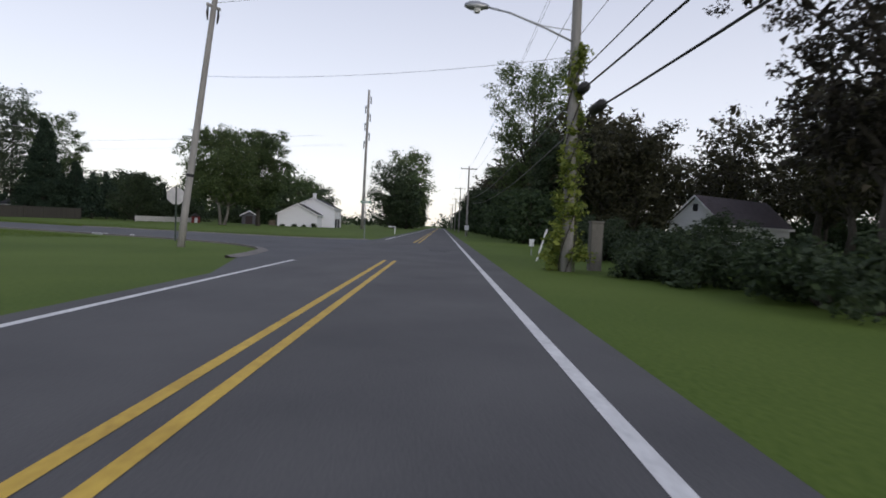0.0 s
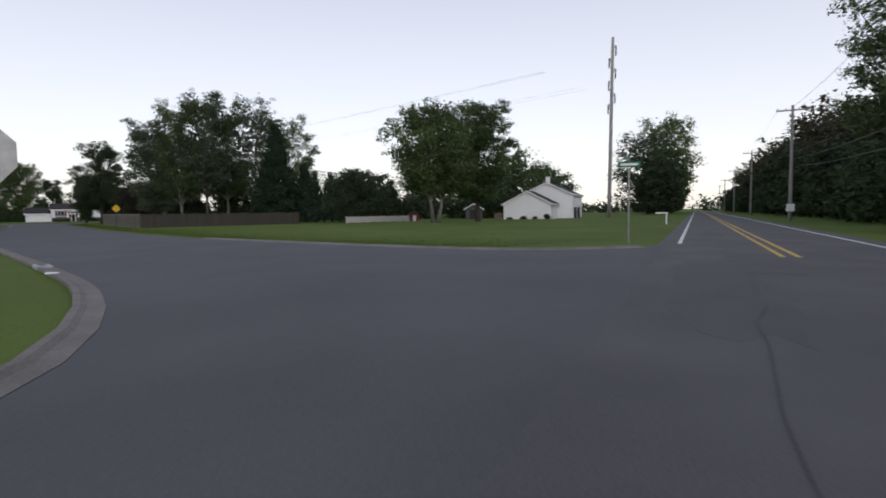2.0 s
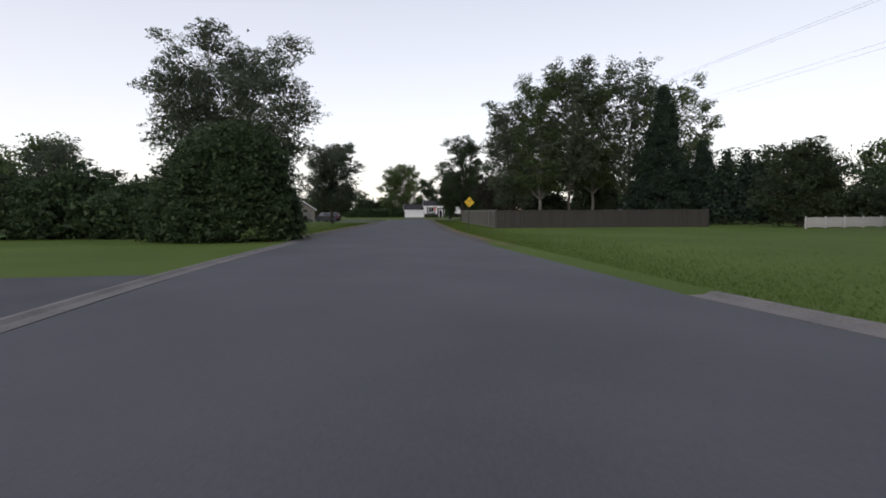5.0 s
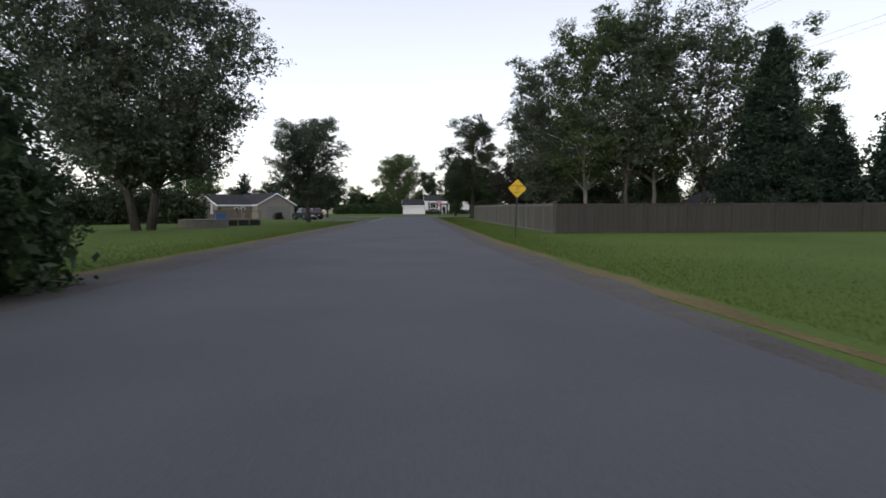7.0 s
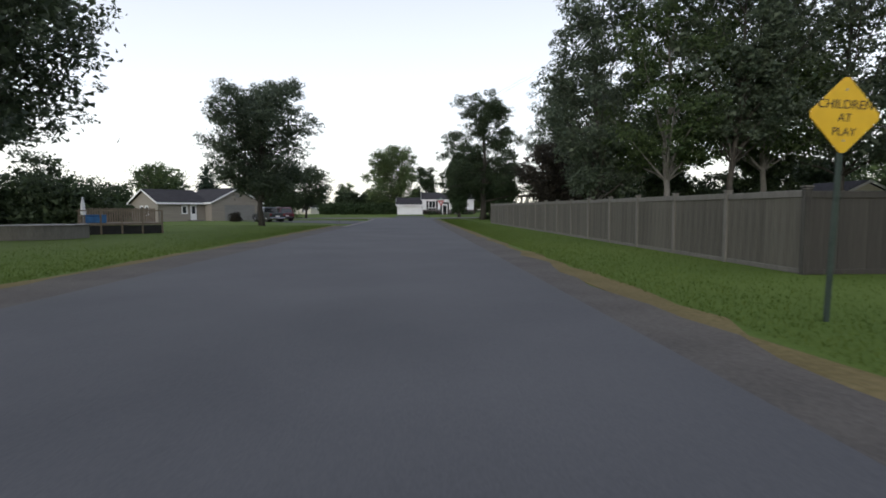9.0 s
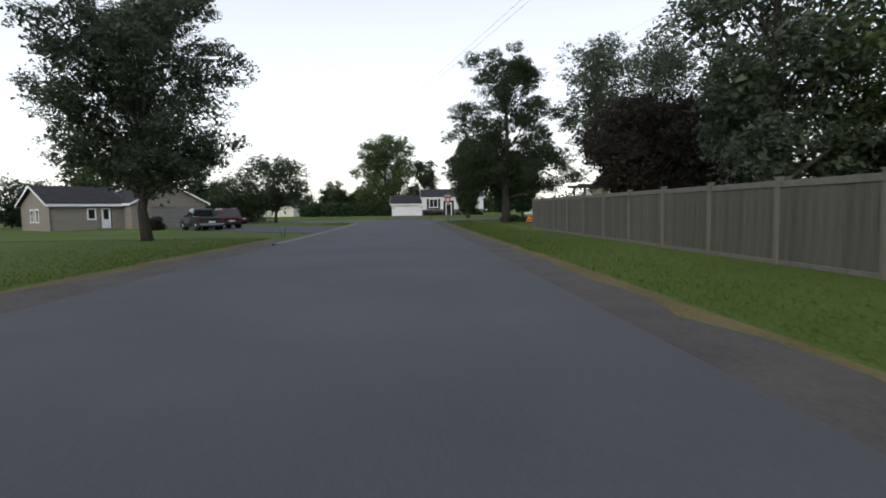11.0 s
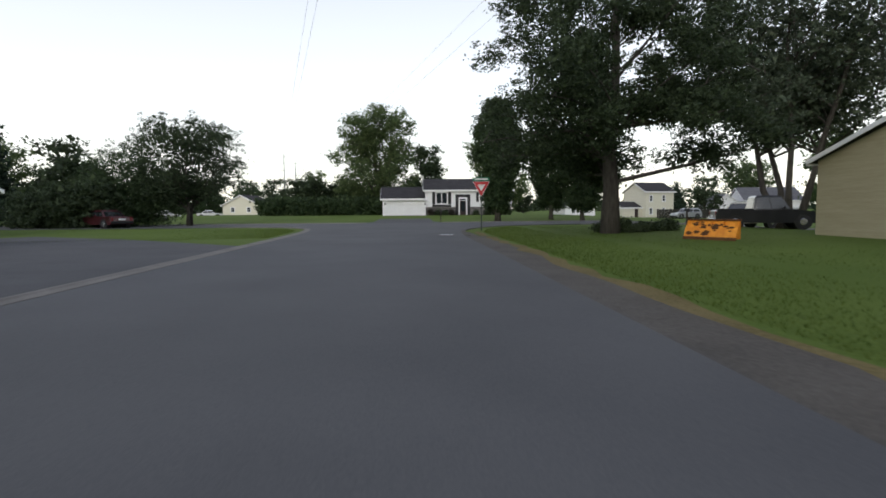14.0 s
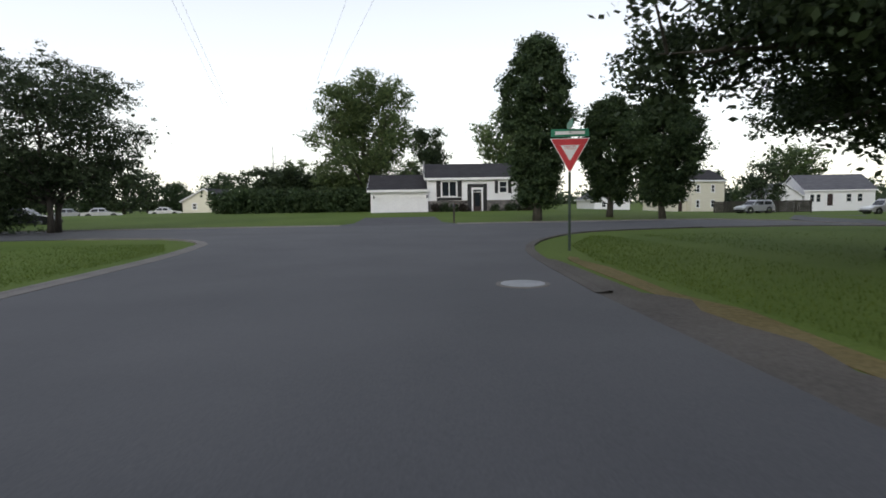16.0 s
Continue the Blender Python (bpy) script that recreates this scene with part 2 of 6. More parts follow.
# ---- building helpers ----
class Mesh:
    """Collects vertices and faces, and makes one mesh of them."""

    def __init__(self):
        self.v, self.f = [], []

    def add(self, vs, fs):
        k = len(self.v)
        self.v += [tuple(p) for p in vs]
        self.f += [tuple(i + k for i in f) for f in fs]
        return self

    def box(self, x0, y0, z0, x1, y1, z1, c=0.0):
        """A box, with its edges cut by c where c is given."""
        if not c:
            vs = [(x, y, z) for z in (z0, z1) for y in (y0, y1) for x in (x0, x1)]
            return self.add(vs, [(0, 2, 3, 1), (4, 5, 7, 6), (0, 1, 5, 4), (2, 6, 7, 3), (0, 4, 6, 2), (1, 3, 7, 5)])
        bm = bmesh.new()
        bmesh.ops.create_cube(bm, size=1)
        bmesh.ops.scale(bm, vec=(x1 - x0, y1 - y0, z1 - z0), verts=bm.verts)
        bmesh.ops.translate(bm, vec=((x0 + x1) / 2, (y0 + y1) / 2, (z0 + z1) / 2), verts=bm.verts)
        bmesh.ops.bevel(bm, geom=bm.edges[:], offset=c, segments=1, affect="EDGES")
        bm.verts.index_update()
        self.add([v.co for v in bm.verts], [[v.index for v in f.verts] for f in bm.faces])
        bm.free()
        return self

    def tube(self, pts, radii, n=8, cap=True):
        """A tapered tube along points."""
        pts = [Vector(p) for p in pts]
        rings = []
        side = None
        for i, p in enumerate(pts):
            d = (pts[min(i + 1, len(pts) - 1)] - pts[max(i - 1, 0)]).normalized()
            if side is None:
                side = d.orthogonal().normalized()
            side = (side - d * side.dot(d)).normalized()
            up = d.cross(side)
            r = radii[i] if isinstance(radii, (list, tuple)) else radii
            rings.append([p + (side * math.cos(2 * math.pi * k / n) + up * math.sin(2 * math.pi * k / n)) * r for k in range(n)])
        fs = []
        for i in range(len(rings) - 1):
            for k in range(n):
                a, b = i * n + k, i * n + (k + 1) % n
                fs.append((a, b, b + n, a + n))
        if cap:
            fs.append(tuple(range(n))[::-1])
            fs.append(tuple((len(rings) - 1) * n + k for k in range(n)))
        return self.add([p for r in rings for p in r], fs)

    def prism(self, poly, axis, a, b):
        """A polygon of (u, v) pushed along an axis from a to b."""
        def at(p, d):
            return {"x": (d, p[0], p[1]), "y": (p[0], d, p[1]), "z": (p[0], p[1], d)}[axis]
        n = len(poly)
        vs = [at(p, a) for p in poly] + [at(p, b) for p in poly]
        fs = [tuple(range(n))[::-1], tuple(range(n, 2 * n))] + [(i, (i + 1) % n, n + (i + 1) % n, n + i) for i in range(n)]
        return self.add(vs, fs)

    def data(self, name):
        me = bpy.data.meshes.new(name)
        me.from_pydata(self.v, [], self.f)
        bm = bmesh.new()
        bm.from_mesh(me)
        bmesh.ops.recalc_face_normals(bm, faces=bm.faces)
        bm.to_mesh(me)
        bm.free()
        return me


def part(name, mesh, mat, parent, label="", smooth=False, at=None):
    me = mesh.data(name) if isinstance(mesh, Mesh) else mesh
    if not me.materials:
        me.materials.append(mat)
    if smooth:
        for p in me.polygons:
            p.use_smooth = True
    ob = new(name, me)
    ob.parent = parent
    if at is not None:
        ob.matrix_local = at
    return tagged(ob, label)


def thing(name, m, label, category, group=""):
    ob = new(name)
    ob.empty_display_size = 0.3
    ob.matrix_world = m
    return tagged(ob, label, category, group)


def structure(name, mesh, mat, label, category):
    ob = part(name, mesh, mat, None)
    return tagged(ob, label, category, "", "structure")


def ground_z(x, y):
    """The lawns rise a little towards the white house and fall away beside it."""
    def ease(t):
        t = min(max(t, 0.0), 1.0)
        return t * t * (3 - 2 * t)
    rise = 0.47 * ease((y - 119.0) / 19.0) * (1 - ease((abs(x) - 40) / 30))
    return rise - 1.0 * ease((x - 17) / 24) * ease((y - 88) / 14) * (1 - ease((y - 260) / 60))


# main road: U runs along it, N across it to the left
U, N = Vector((0.892, 0.452, 0)), Vector((-0.452, 0.892, 0))


def main(m, n, z=0.0):
    return U * m + N * n + Vector((0, 0, z))


# ---- ground ----
def build_ground():
    near_x = [-70 + 2.0 * i for i in range(91)]
    near_y = [-90 + 2.0 * i for i in range(136)]
    xs = [-3000, -1200, -500, -220, -120] + near_x + [130, 180, 300, 700, 1500, 3000]
    ys = [-3000, -1200, -500, -220, -130] + near_y + [210, 260, 400, 800, 1600, 3000]
    g = Mesh()
    vs = []
    for y in ys:
        for x in xs:
            vs.append((x, y, ground_z(x, y)))
    w = len(xs)
    fs = [(j * w + i, j * w + i + 1, (j + 1) * w + i + 1, (j + 1) * w + i) for j in range(len(ys) - 1) for i in range(w - 1)]
    g.add(vs, fs)
    structure("ground", g, GRASS, "mown green lawn reaching to the trees", "lawn")


build_ground()


def ribbon(poly, z):
    """A flat paved sheet over the ground with edges going down into it."""
    g = Mesh()
    top = [(x, y, ground_z(x, y) + z) for x, y in poly]
    low = [(x, y, ground_z(x, y) - 0.1) for x, y in poly]
    n = len(poly)
    g.add(top + low, [tuple(range(n))] + [(i, n + i, n + (i + 1) % n, (i + 1) % n) for i in range(n)])
    return g


# main road, with the mouth of the side street as one asphalt surface
P = lambda m, n: tuple(main(m, n)[:2])
CROSS_NEAR, CROSS_FAR = 108.0, 117.0


def strip(xl, xr, z, name, mat, label, category, first=None):
    """A sheet between a left and a right line of points with the same count."""
    g = Mesh()
    vs = []
    for i, ((a, b), (c, d)) in enumerate(zip(xl, xr)):
        q = z if i or first is None else first
        vs += [(a, b, ground_z(a, b) + q), (c, d, ground_z(c, d) + q)]
    low = [(x, y, z0 - 0.12 - z) for x, y, z0 in vs]
    n = len(xl)
    fs = [(2 * i, 2 * i + 1, 2 * i + 3, 2 * i + 2) for i in range(n - 1)]
    k = 2 * n
    fs += [(2 * i, 2 * i + 2, k + 2 * i + 2, k + 2 * i) for i in range(n - 1)]
    fs += [(2 * i + 3, 2 * i + 1, k + 2 * i + 1, k + 2 * i + 3) for i in range(n - 1)]
    fs += [(0, k, k + 1, 1), (k - 2, k - 1, 2 * k - 1, 2 * k - 2)]
    g.add(vs + low, fs)
    return structure(name, g, mat, label, category)


MS = [-160 + 10 * i for i in range(70)]
strip([P(m, -42.9) for m in MS], [P(m, -36.1) for m in MS], 0.02, "road_1", ASPHALT_OLD, "old grey asphalt main road with painted lines", "road")
left_line = [P(-33.0, -36.4), (-8.5, -43.4), (-4.9, -41.1), (-2.8, -37.8), (-2.1, -33), (-2.5, -27), (-3.6, -17), (-4.5, -8), (-5.0, 5), (-5.2, 20),
             (-5.2, 60), (-5.6, 92), (-6.2, 101), (-7.2, 104.5), (-9.5, 107), (-14, 108.2)]
right_line = [P(0.5, -36.4), (12.4, -33.9), (10.4, -32.9), (8.6, -31), (7.2, -26.5), (5.8, -20), (4.4, -12), (3.5, -2), (2.7, 8), (2.2, 20),
              (2.3, 60), (2.5, 92), (3.0, 98.5), (4.6, 103), (7.5, 106.6), (13, 108.2)]
strip(left_line, right_line, 0.027, "road_2", ASPHALT, "worn grey asphalt side street", "road", first=0.0205)
CX = [-160 + 4 * i for i in range(71)]
strip([(x, CROSS_FAR) for x in CX], [(x, CROSS_NEAR) for x in CX], 0.023, "road_3", ASPHALT, "grey asphalt cross street", "road")


# kerbs: concrete gutters laid along the street edges, a real step of a few centimetres
def kerb(line, width, height, name, mat, label, out):
    g = Mesh()
    pts = [Vector((x, y, 0)) for x, y in line]
    prof = [(-0.02, -0.05), (-0.02, 0.035), (width * 0.55, 0.04), (width * 0.75, height), (width, height), (width, -0.05)]
    vs = []
    for i, p in enumerate(pts):
        d = (pts[min(i + 1, len(pts) - 1)] - pts[max(i - 1, 0)]).normalized()
        s = Vector((d.y, -d.x, 0)) * out
        vs += [tuple(p + s * a + Vector((0, 0, b + ground_z(p.x, p.y)))) for a, b in prof]
    n = len(prof)
    fs = [(i * n + k, i * n + (k + 1) % n, (i + 1) * n + (k + 1) % n, (i + 1) * n + k) for i in range(len(pts) - 1) for k in range(n)]
    g.add(vs, fs)
    return structure(name, g, mat, label, "kerb")


def smooth_line(line, step=1.5):
    out = []
    for i in range(len(line) - 1):
        p0, p1, p2, p3 = [Vector((*line[min(max(i + k, 0), len(line) - 1)], 0)) for k in (-1, 0, 1, 2)]
        n = max(2, int((p2 - p1).length / step))
        for k in range(n):
            t = k / n
            q = 0.5 * ((2 * p1) + (p2 - p0) * t + (2 * p0 - 5 * p1 + 4 * p2 - p3) * t * t + (3 * p1 - p0 - 3 * p2 + p3) * t ** 3)
            out.append((q.x, q.y))
    return out + [line[-1]]


kerb(smooth_line(left_line[1:9]), 0.36, 0.08, "kerb_1", CONCRETE, "pale concrete gutter kerb rounding the junction", -1)
kerb(smooth_line(right_line[1:7]), 0.45, 0.08, "kerb_2", CONCRETE, "pale broken concrete kerb beside the corner lawn", 1)
kerb(smooth_line(left_line[10:]), 0.32, 0.06, "kerb_3", CONCRETE, "pale concrete gutter along the street", -1)
kerb(smooth_line(right_line[11:]), 0.22, 0.05, "kerb_4", GRAVEL, "narrow dirty kerb edge, half overgrown", 1)
kerb([(x, CROSS_FAR) for x in range(-120, -3, 4)], 0.4, 0.09, "kerb_5", CONCRETE, "low concrete kerb beside the cross street", -1)
kerb([(3 + 4 * i, CROSS_FAR) for i in range(27)], 0.4, 0.09, "kerb_6", CONCRETE, "low concrete kerb beside the cross street", -1)
kerb([(13 + 4 * i, CROSS_NEAR) for i in range(25)], 0.3, 0.06, "kerb_7", CONCRETE, "low concrete kerb beside the cross street", 1)


# verges: loose gravel and dry grass beside the street
def verge(name, line, w0, w1, mat, label, z, seed):
    r = random.Random(seed)
    a, b = [], []
    pts = smooth_line(line, 1.0)
    for i, (x, y) in enumerate(pts):
        a.append((x + w0, y))
        ease = min(1.0, (i + 0.3) / 9, (len(pts) - 1 - i + 0.3) / 6)
        b.append((x + w0 + (w1 - w0 + r.uniform(-0.18, 0.18)) * ease, y))
    return strip(a, b, z, name, mat, label, "verge")


verge("verge_1", [(-5.1, 4), (-5.2, 20), (-5.2, 60), (-5.4, 66)], 0.1, -1.35, GRAVEL, "dark gravel shoulder beside the street", 0.014, 1)
verge("verge_2", [(3.3, 0), (2.7, 8), (2.2, 20), (2.3, 60), (2.5, 92), (2.9, 97)], -0.1, 0.85, GRAVEL, "dark gravel shoulder beside the street", 0.014, 2)
verge("verge_3", [(3.3, 0), (2.7, 8), (2.2, 20), (2.3, 60), (2.5, 92), (2.9, 97)], 0.75, 1.25, DRYGRASS, "dry brownish grass along the shoulder", 0.008, 3)
verge("verge_4", [(-5.1, 4), (-5.2, 20), (-5.2, 60), (-5.4, 66)], -1.2, -1.75, DRYGRASS, "dry brownish grass along the shoulder", 0.008, 4)


# painted lines
def line_mark(m0, m1, n, w, name, mat, label):
    g = Mesh()
    k = max(1, int((m1 - m0) / 4))
    for i in range(k):
        a, b = m0 + (m1 - m0) * i / k, m0 + (m1 - m0) * (i + 1) / k
        q = [main(a, n - w / 2, 0.024), main(b, n - w / 2, 0.024), main(b, n + w / 2, 0.024), main(a, n + w / 2, 0.024)]
        g.add(q, [(0, 1, 2, 3)])
    structure(name, g, mat, label, "road marking")


for i, off in enumerate((-0.17, 0.17)):
    line_mark(-120, -25.5, -39.35 + off, 0.12, "centre_line_%d" % (i + 1), YELLOW_PAINT, "worn yellow double centre line")
    line_mark(-7, 500, -39.35 + off, 0.12, "centre_line_%d" % (i + 3), YELLOW_PAINT, "worn yellow double centre line")
line_mark(-120, 700, -42.2, 0.14, "edge_line_1", WHITE_PAINT, "white painted edge line")
line_mark(-120, -27, -36.55, 0.13, "edge_line_2", WHITE_PAINT, "white painted edge line ending at the junction")
line_mark(-2, 700, -36.75, 0.13, "edge_line_3", WHITE_PAINT, "white painted edge line")


# ---- trees ----
def leaf_mesh(name, centres, radii, count, size, rng, flat=0.75, shell=0.55, fill=0.2, big=2.1):
    """Leaves as small pointed blades in tufts, on and in a set of lobes."""
    c, r = np.array(centres), np.array(radii)
    wgt = (r.mean(axis=1) ** 2)
    per = 46 if size < 0.2 else 28 if size < 0.3 else 16
    pick = rng.choice(len(c), size=count // per + 1, p=wgt / wgt.sum())
    d = rng.normal(size=(len(pick), 3))
    d /= np.linalg.norm(d, axis=1)[:, None]
    d[:, 2] = np.where(d[:, 2] < -0.55, -d[:, 2], d[:, 2])
    rad = shell + (1.1 - shell) * rng.random(len(pick)) ** 0.6
    tuft = c[pick] + d * r[pick] * rad[:, None]
    wide = size * rng.uniform(1.5, 2.9, (len(pick), 1)) * np.array((1, 1, 0.6))
    puff = rng.normal(size=(count, 3))
    puff *= (1.5 * rng.random((count, 1)) ** 0.45) / np.linalg.norm(puff, axis=1)[:, None]
    pos = np.repeat(tuft, per, axis=0)[:count] + puff * np.repeat(wide, per, axis=0)[:count]
    core = int(count * fill)
    deep = rng.choice(len(c), size=core, p=wgt / wgt.sum())
    pos[:core] = c[deep] + rng.normal(size=(core, 3)) * r[deep] * 0.36
    a = rng.normal(size=(count, 3))
    a[:, 2] *= flat
    a /= np.linalg.norm(a, axis=1)[:, None]
    b = np.cross(a, rng.normal(size=(count, 3)))
    b /= np.linalg.norm(b, axis=1)[:, None]
    s = size * (0.5 + 0.6 * rng.random((count, 1)))
    s[:core] *= big
    k = 4 if size < 0.104 else 3
    v = np.empty((count, k, 3))
    v[:, 0] = pos + a * s * 0.75
    v[:, 1] = pos - a * s * (0.4 if k == 3 else 0.05) + b * s * 0.4
    v[:, k - 1] = pos - a * s * (0.4 if k == 3 else 0.05) - b * s * 0.4
    if k == 4:
        v[:, 2] = pos - a * s * 0.75
    me = bpy.data.meshes.new(name)
    me.vertices.add(count * k)
    me.vertices.foreach_set("co", v.reshape(-1))
    me.loops.add(count * k)
    me.loops.foreach_set("vertex_index", np.arange(count * k, dtype=np.int32))
    me.polygons.add(count)
    me.polygons.foreach_set("loop_start", np.arange(0, count * k, k, dtype=np.int32))
    me.polygons.foreach_set("loop_total", np.full(count, k, dtype=np.int32))
    me.update(calc_edges=True)
    return me


def tree(x, y, height, radius, label, mat=None, bare=0.25, trunk=0.0, leaves=9000, leaf=0.36, seed=0, lobes=26, shape="round", stems=1, name="tree",
         category="tree", dense=0.55, lean=(0, 0), fill=0.2, big=2.1, bark=None):
    """A tree with a tapered trunk, limbs that reach into the crown's lobes, and a crown of single leaves."""
    rng = np.random.default_rng(seed + 17)
    r = random.Random(seed)
    top = thing(name, pose(x, y, ground_z(x, y)), label, category)
    mat = mat or LEAF
    trunk = trunk or 0.018 * height + 0.08
    z0 = bare * height
    cz, hz = (z0 + height) / 2, (height - z0) / 2
    centres, radii = [], []
    wood = Mesh()
    stem_at = []
    tr = trunk / (1 if stems == 1 else 1.5 if stems < 4 else 2.0)
    for s in range(stems):
        off = Vector((0, 0, 0)) if stems == 1 else Vector((math.cos(s * 2.4 + seed), math.sin(s * 2.4 + seed), 0)) * trunk * 1.1
        spread = Vector((0, 0, 0)) if stems == 1 else off.normalized() * radius * (0.3 if stems < 4 else 0.62)
        pts, rad = [], []
        for k in range(7):
            t = k / 6
            h = -0.15 + t * (height * 0.82)
            wob = Vector((r.uniform(-1, 1), r.uniform(-1, 1), 0)) * 0.012 * height * (t > 0.15)
            pts.append(off + spread * t + wob + Vector((lean[0] * h, lean[1] * h, h)))
            rad.append(tr * (1.22 if k == 0 else 1 - 0.85 * t))
        wood.tube(pts, rad, 9)
        stem_at.append(pts)

    def on_stem(s, h):
        t = min(max((h + 0.15) / (height * 0.82), 0.0), 0.999)
        k = int(t * 6)
        return stem_at[s][k].lerp(stem_at[s][k + 1], t * 6 - k), tr * (1 - 0.85 * t)

    stiff = shape in ("cone", "column")
    limbs = lobes if stiff else max(15, int(lobes / 2.6))
    for i in range(limbs):
        h = -0.92 + 1.9 * ((i + 0.5) / limbs) ** (1.15 if shape == "spread" else 1.0)
        if shape == "round":
            w = math.sqrt(max(0.05, 1 - (0.92 * h) ** 2))
        elif shape == "spread":
            w = 1.0 - 0.72 * max(0.0, (h + 0.75) / 1.75) ** 1.15
        elif shape == "cone":
            w = max(0.06, (1 - h) / 2) ** 0.8
        elif shape == "column":
            w = min(1.0, 0.52 + 0.55 * (h + 0.9)) * math.sqrt(max(0.06, 1 - max(0, h) ** 2.2))
        else:
            w = 0.5 + 0.5 * math.sqrt(max(0.0, 1 - h * h))
        ang = i * 2.39996 + r.uniform(-0.5, 0.5)
        zz = cz + h * hz
        if stiff:
            lr = radius * r.uniform(0.17, 0.28) * (0.3 + 0.7 * w if shape == "cone" else 1.0)
            dist = max(0.0, radius * w - lr * 0.8) * math.sqrt(r.uniform(0.25, 1.0))
            zz = min(max(zz, z0 + lr * 0.5), height - lr * 0.75)
            c = Vector((math.cos(ang) * dist + lean[0] * zz, math.sin(ang) * dist + lean[1] * zz, zz))
            centres.append(tuple(c))
            radii.append((lr, lr, lr * r.uniform(0.7, 1.0)))
            a, br = on_stem(0, max(z0 * 0.8, zz - dist * (0.15 if shape == "cone" else 0.7)))
            wood.tube([a, a.lerp(c, 0.5), c], [br * 0.3, br * 0.2, br * 0.06], 4, cap=False)
            continue
        # a limb: it leaves its stem low, bends up and out, and carries leafy boughs along its outer half
        reach = radius * w * (0.62 + 0.4 * r.random() ** 0.6)
        tip = Vector((math.cos(ang) * reach + lean[0] * zz, math.sin(ang) * reach + lean[1] * zz, min(zz + r.uniform(-0.06, 0.1) * height, height - 0.1 * radius)))
        rise = {"spread": 0.6, "oval": 1.15}.get(shape, 0.75)
        a, br = on_stem(i % stems, min(height * 0.72, max((0.14 + 0.2 * (i * 0.37 % 1)) * height if shape == "spread" else z0 * 0.8, tip.z - reach * rise - 0.05 * height)))
        lr = br * ((0.3 if i % 9 == 1 else r.uniform(0.22, 0.36)) if shape == "spread" else r.uniform(0.38, 0.6))
        bow = Vector((r.uniform(-1, 1), r.uniform(-1, 1), r.uniform(-0.2, 0.8))) * reach * 0.13
        path = [a, a.lerp(tip, 0.34) + bow, a.lerp(tip, 0.68) + bow * 0.7, tip]
        wood.tube(path, [lr, lr * 0.72, lr * 0.42, lr * 0.1], 5, cap=False)
        if shape == "spread" and i < 4:
            for q in (0.3, 0.5, 0.7, 0.88):
                k = min(int(q * 3), 2)
                centres.append(tuple(path[k].lerp(path[k + 1], q * 3 - k) + Vector((0, 0, 0.35))))
                radii.append((radius * 0.15, radius * 0.15, radius * 0.1))
        for q in ((0.4, 0.62, 0.82, 0.97) if reach > 0.45 * radius else (0.62, 0.95)):
            k = min(int(q * 3), 2)
            base = path[k].lerp(path[k + 1], q * 3 - k)
            size = radius * (0.36 - 0.13 * q) * r.uniform(0.75, 1.3) * min(1.25, max(0.72, (22 / limbs) ** 0.3)) * (0.66 if shape == "spread" else 1.0)
            c = base + Vector((r.uniform(-1, 1), r.uniform(-1, 1), r.uniform(-0.5, 0.9))) * radius * 0.13
            c.z = min(max(c.z, z0 + size * 0.4), height - size * 0.6)
            wood.tube([base, base.lerp(c, 0.6) + Vector((0, 0, size * 0.1)), c], [lr * 0.35, lr * 0.2, lr * 0.06], 4, cap=False)
            centres.append(tuple(c))
            radii.append((size * r.uniform(0.9, 1.25), size * r.uniform(0.9, 1.25), size * r.uniform(0.6, 0.95)))
    part("trunk", wood, bark or BARK, top, smooth=True)
    part("crown", leaf_mesh("crown", centres, radii, int(leaves * 0.82), leaf, rng, shell=dense, fill=fill, big=big), mat, top)
    return top


def bush(x, y, w, d, h, label, mat, leaves=3000, leaf=0.22, seed=0, turn=0, name="bush", category="bush", lobes=14, square=False, dome=0.75):
    rng = np.random.default_rng(seed + 5)
    r = random.Random(seed)
    top = thing(name, pose(x, y, ground_z(x, y), 0, 0, turn), label, category)
    centres, radii = [], []
    for i in range(lobes):
        u, v = r.uniform(-1, 1), r.uniform(-1, 1)
        if not square and u * u + v * v > 1:
            u, v = u * 0.7, v * 0.7
        lr = min(w, d, h) * r.uniform(0.3, 0.45)
        hh = h if square else h * math.sqrt(max(0.2, 1 - dome * (u * u + v * v)))
        zz = r.choice((0.35, 0.7, 1.0)) * hh - lr * 0.7
        centres.append((u * (w / 2 - lr * 0.7), v * max(0, d / 2 - lr * 0.7), max(lr * 0.6, zz)))
        radii.append((lr * (1.5 if square else 1.1), lr, lr))
    wood = Mesh()
    for i in range(min(lobes, 7)):
        c = Vector(centres[i])
        wood.tube([(c.x * 0.3, c.y * 0.3, -0.05), (c.x * 0.6, c.y * 0.6, c.z * 0.6), tuple(c)], [0.05, 0.035, 0.012], 5, cap=False)
    part("branches", wood, BARK, top, smooth=True)
    part("foliage", leaf_mesh("foliage", centres, radii, leaves, leaf, rng, shell=0.72, fill=0.3, big=2.8 if leaf > 0.115 else 1.7), mat, top)
    return top


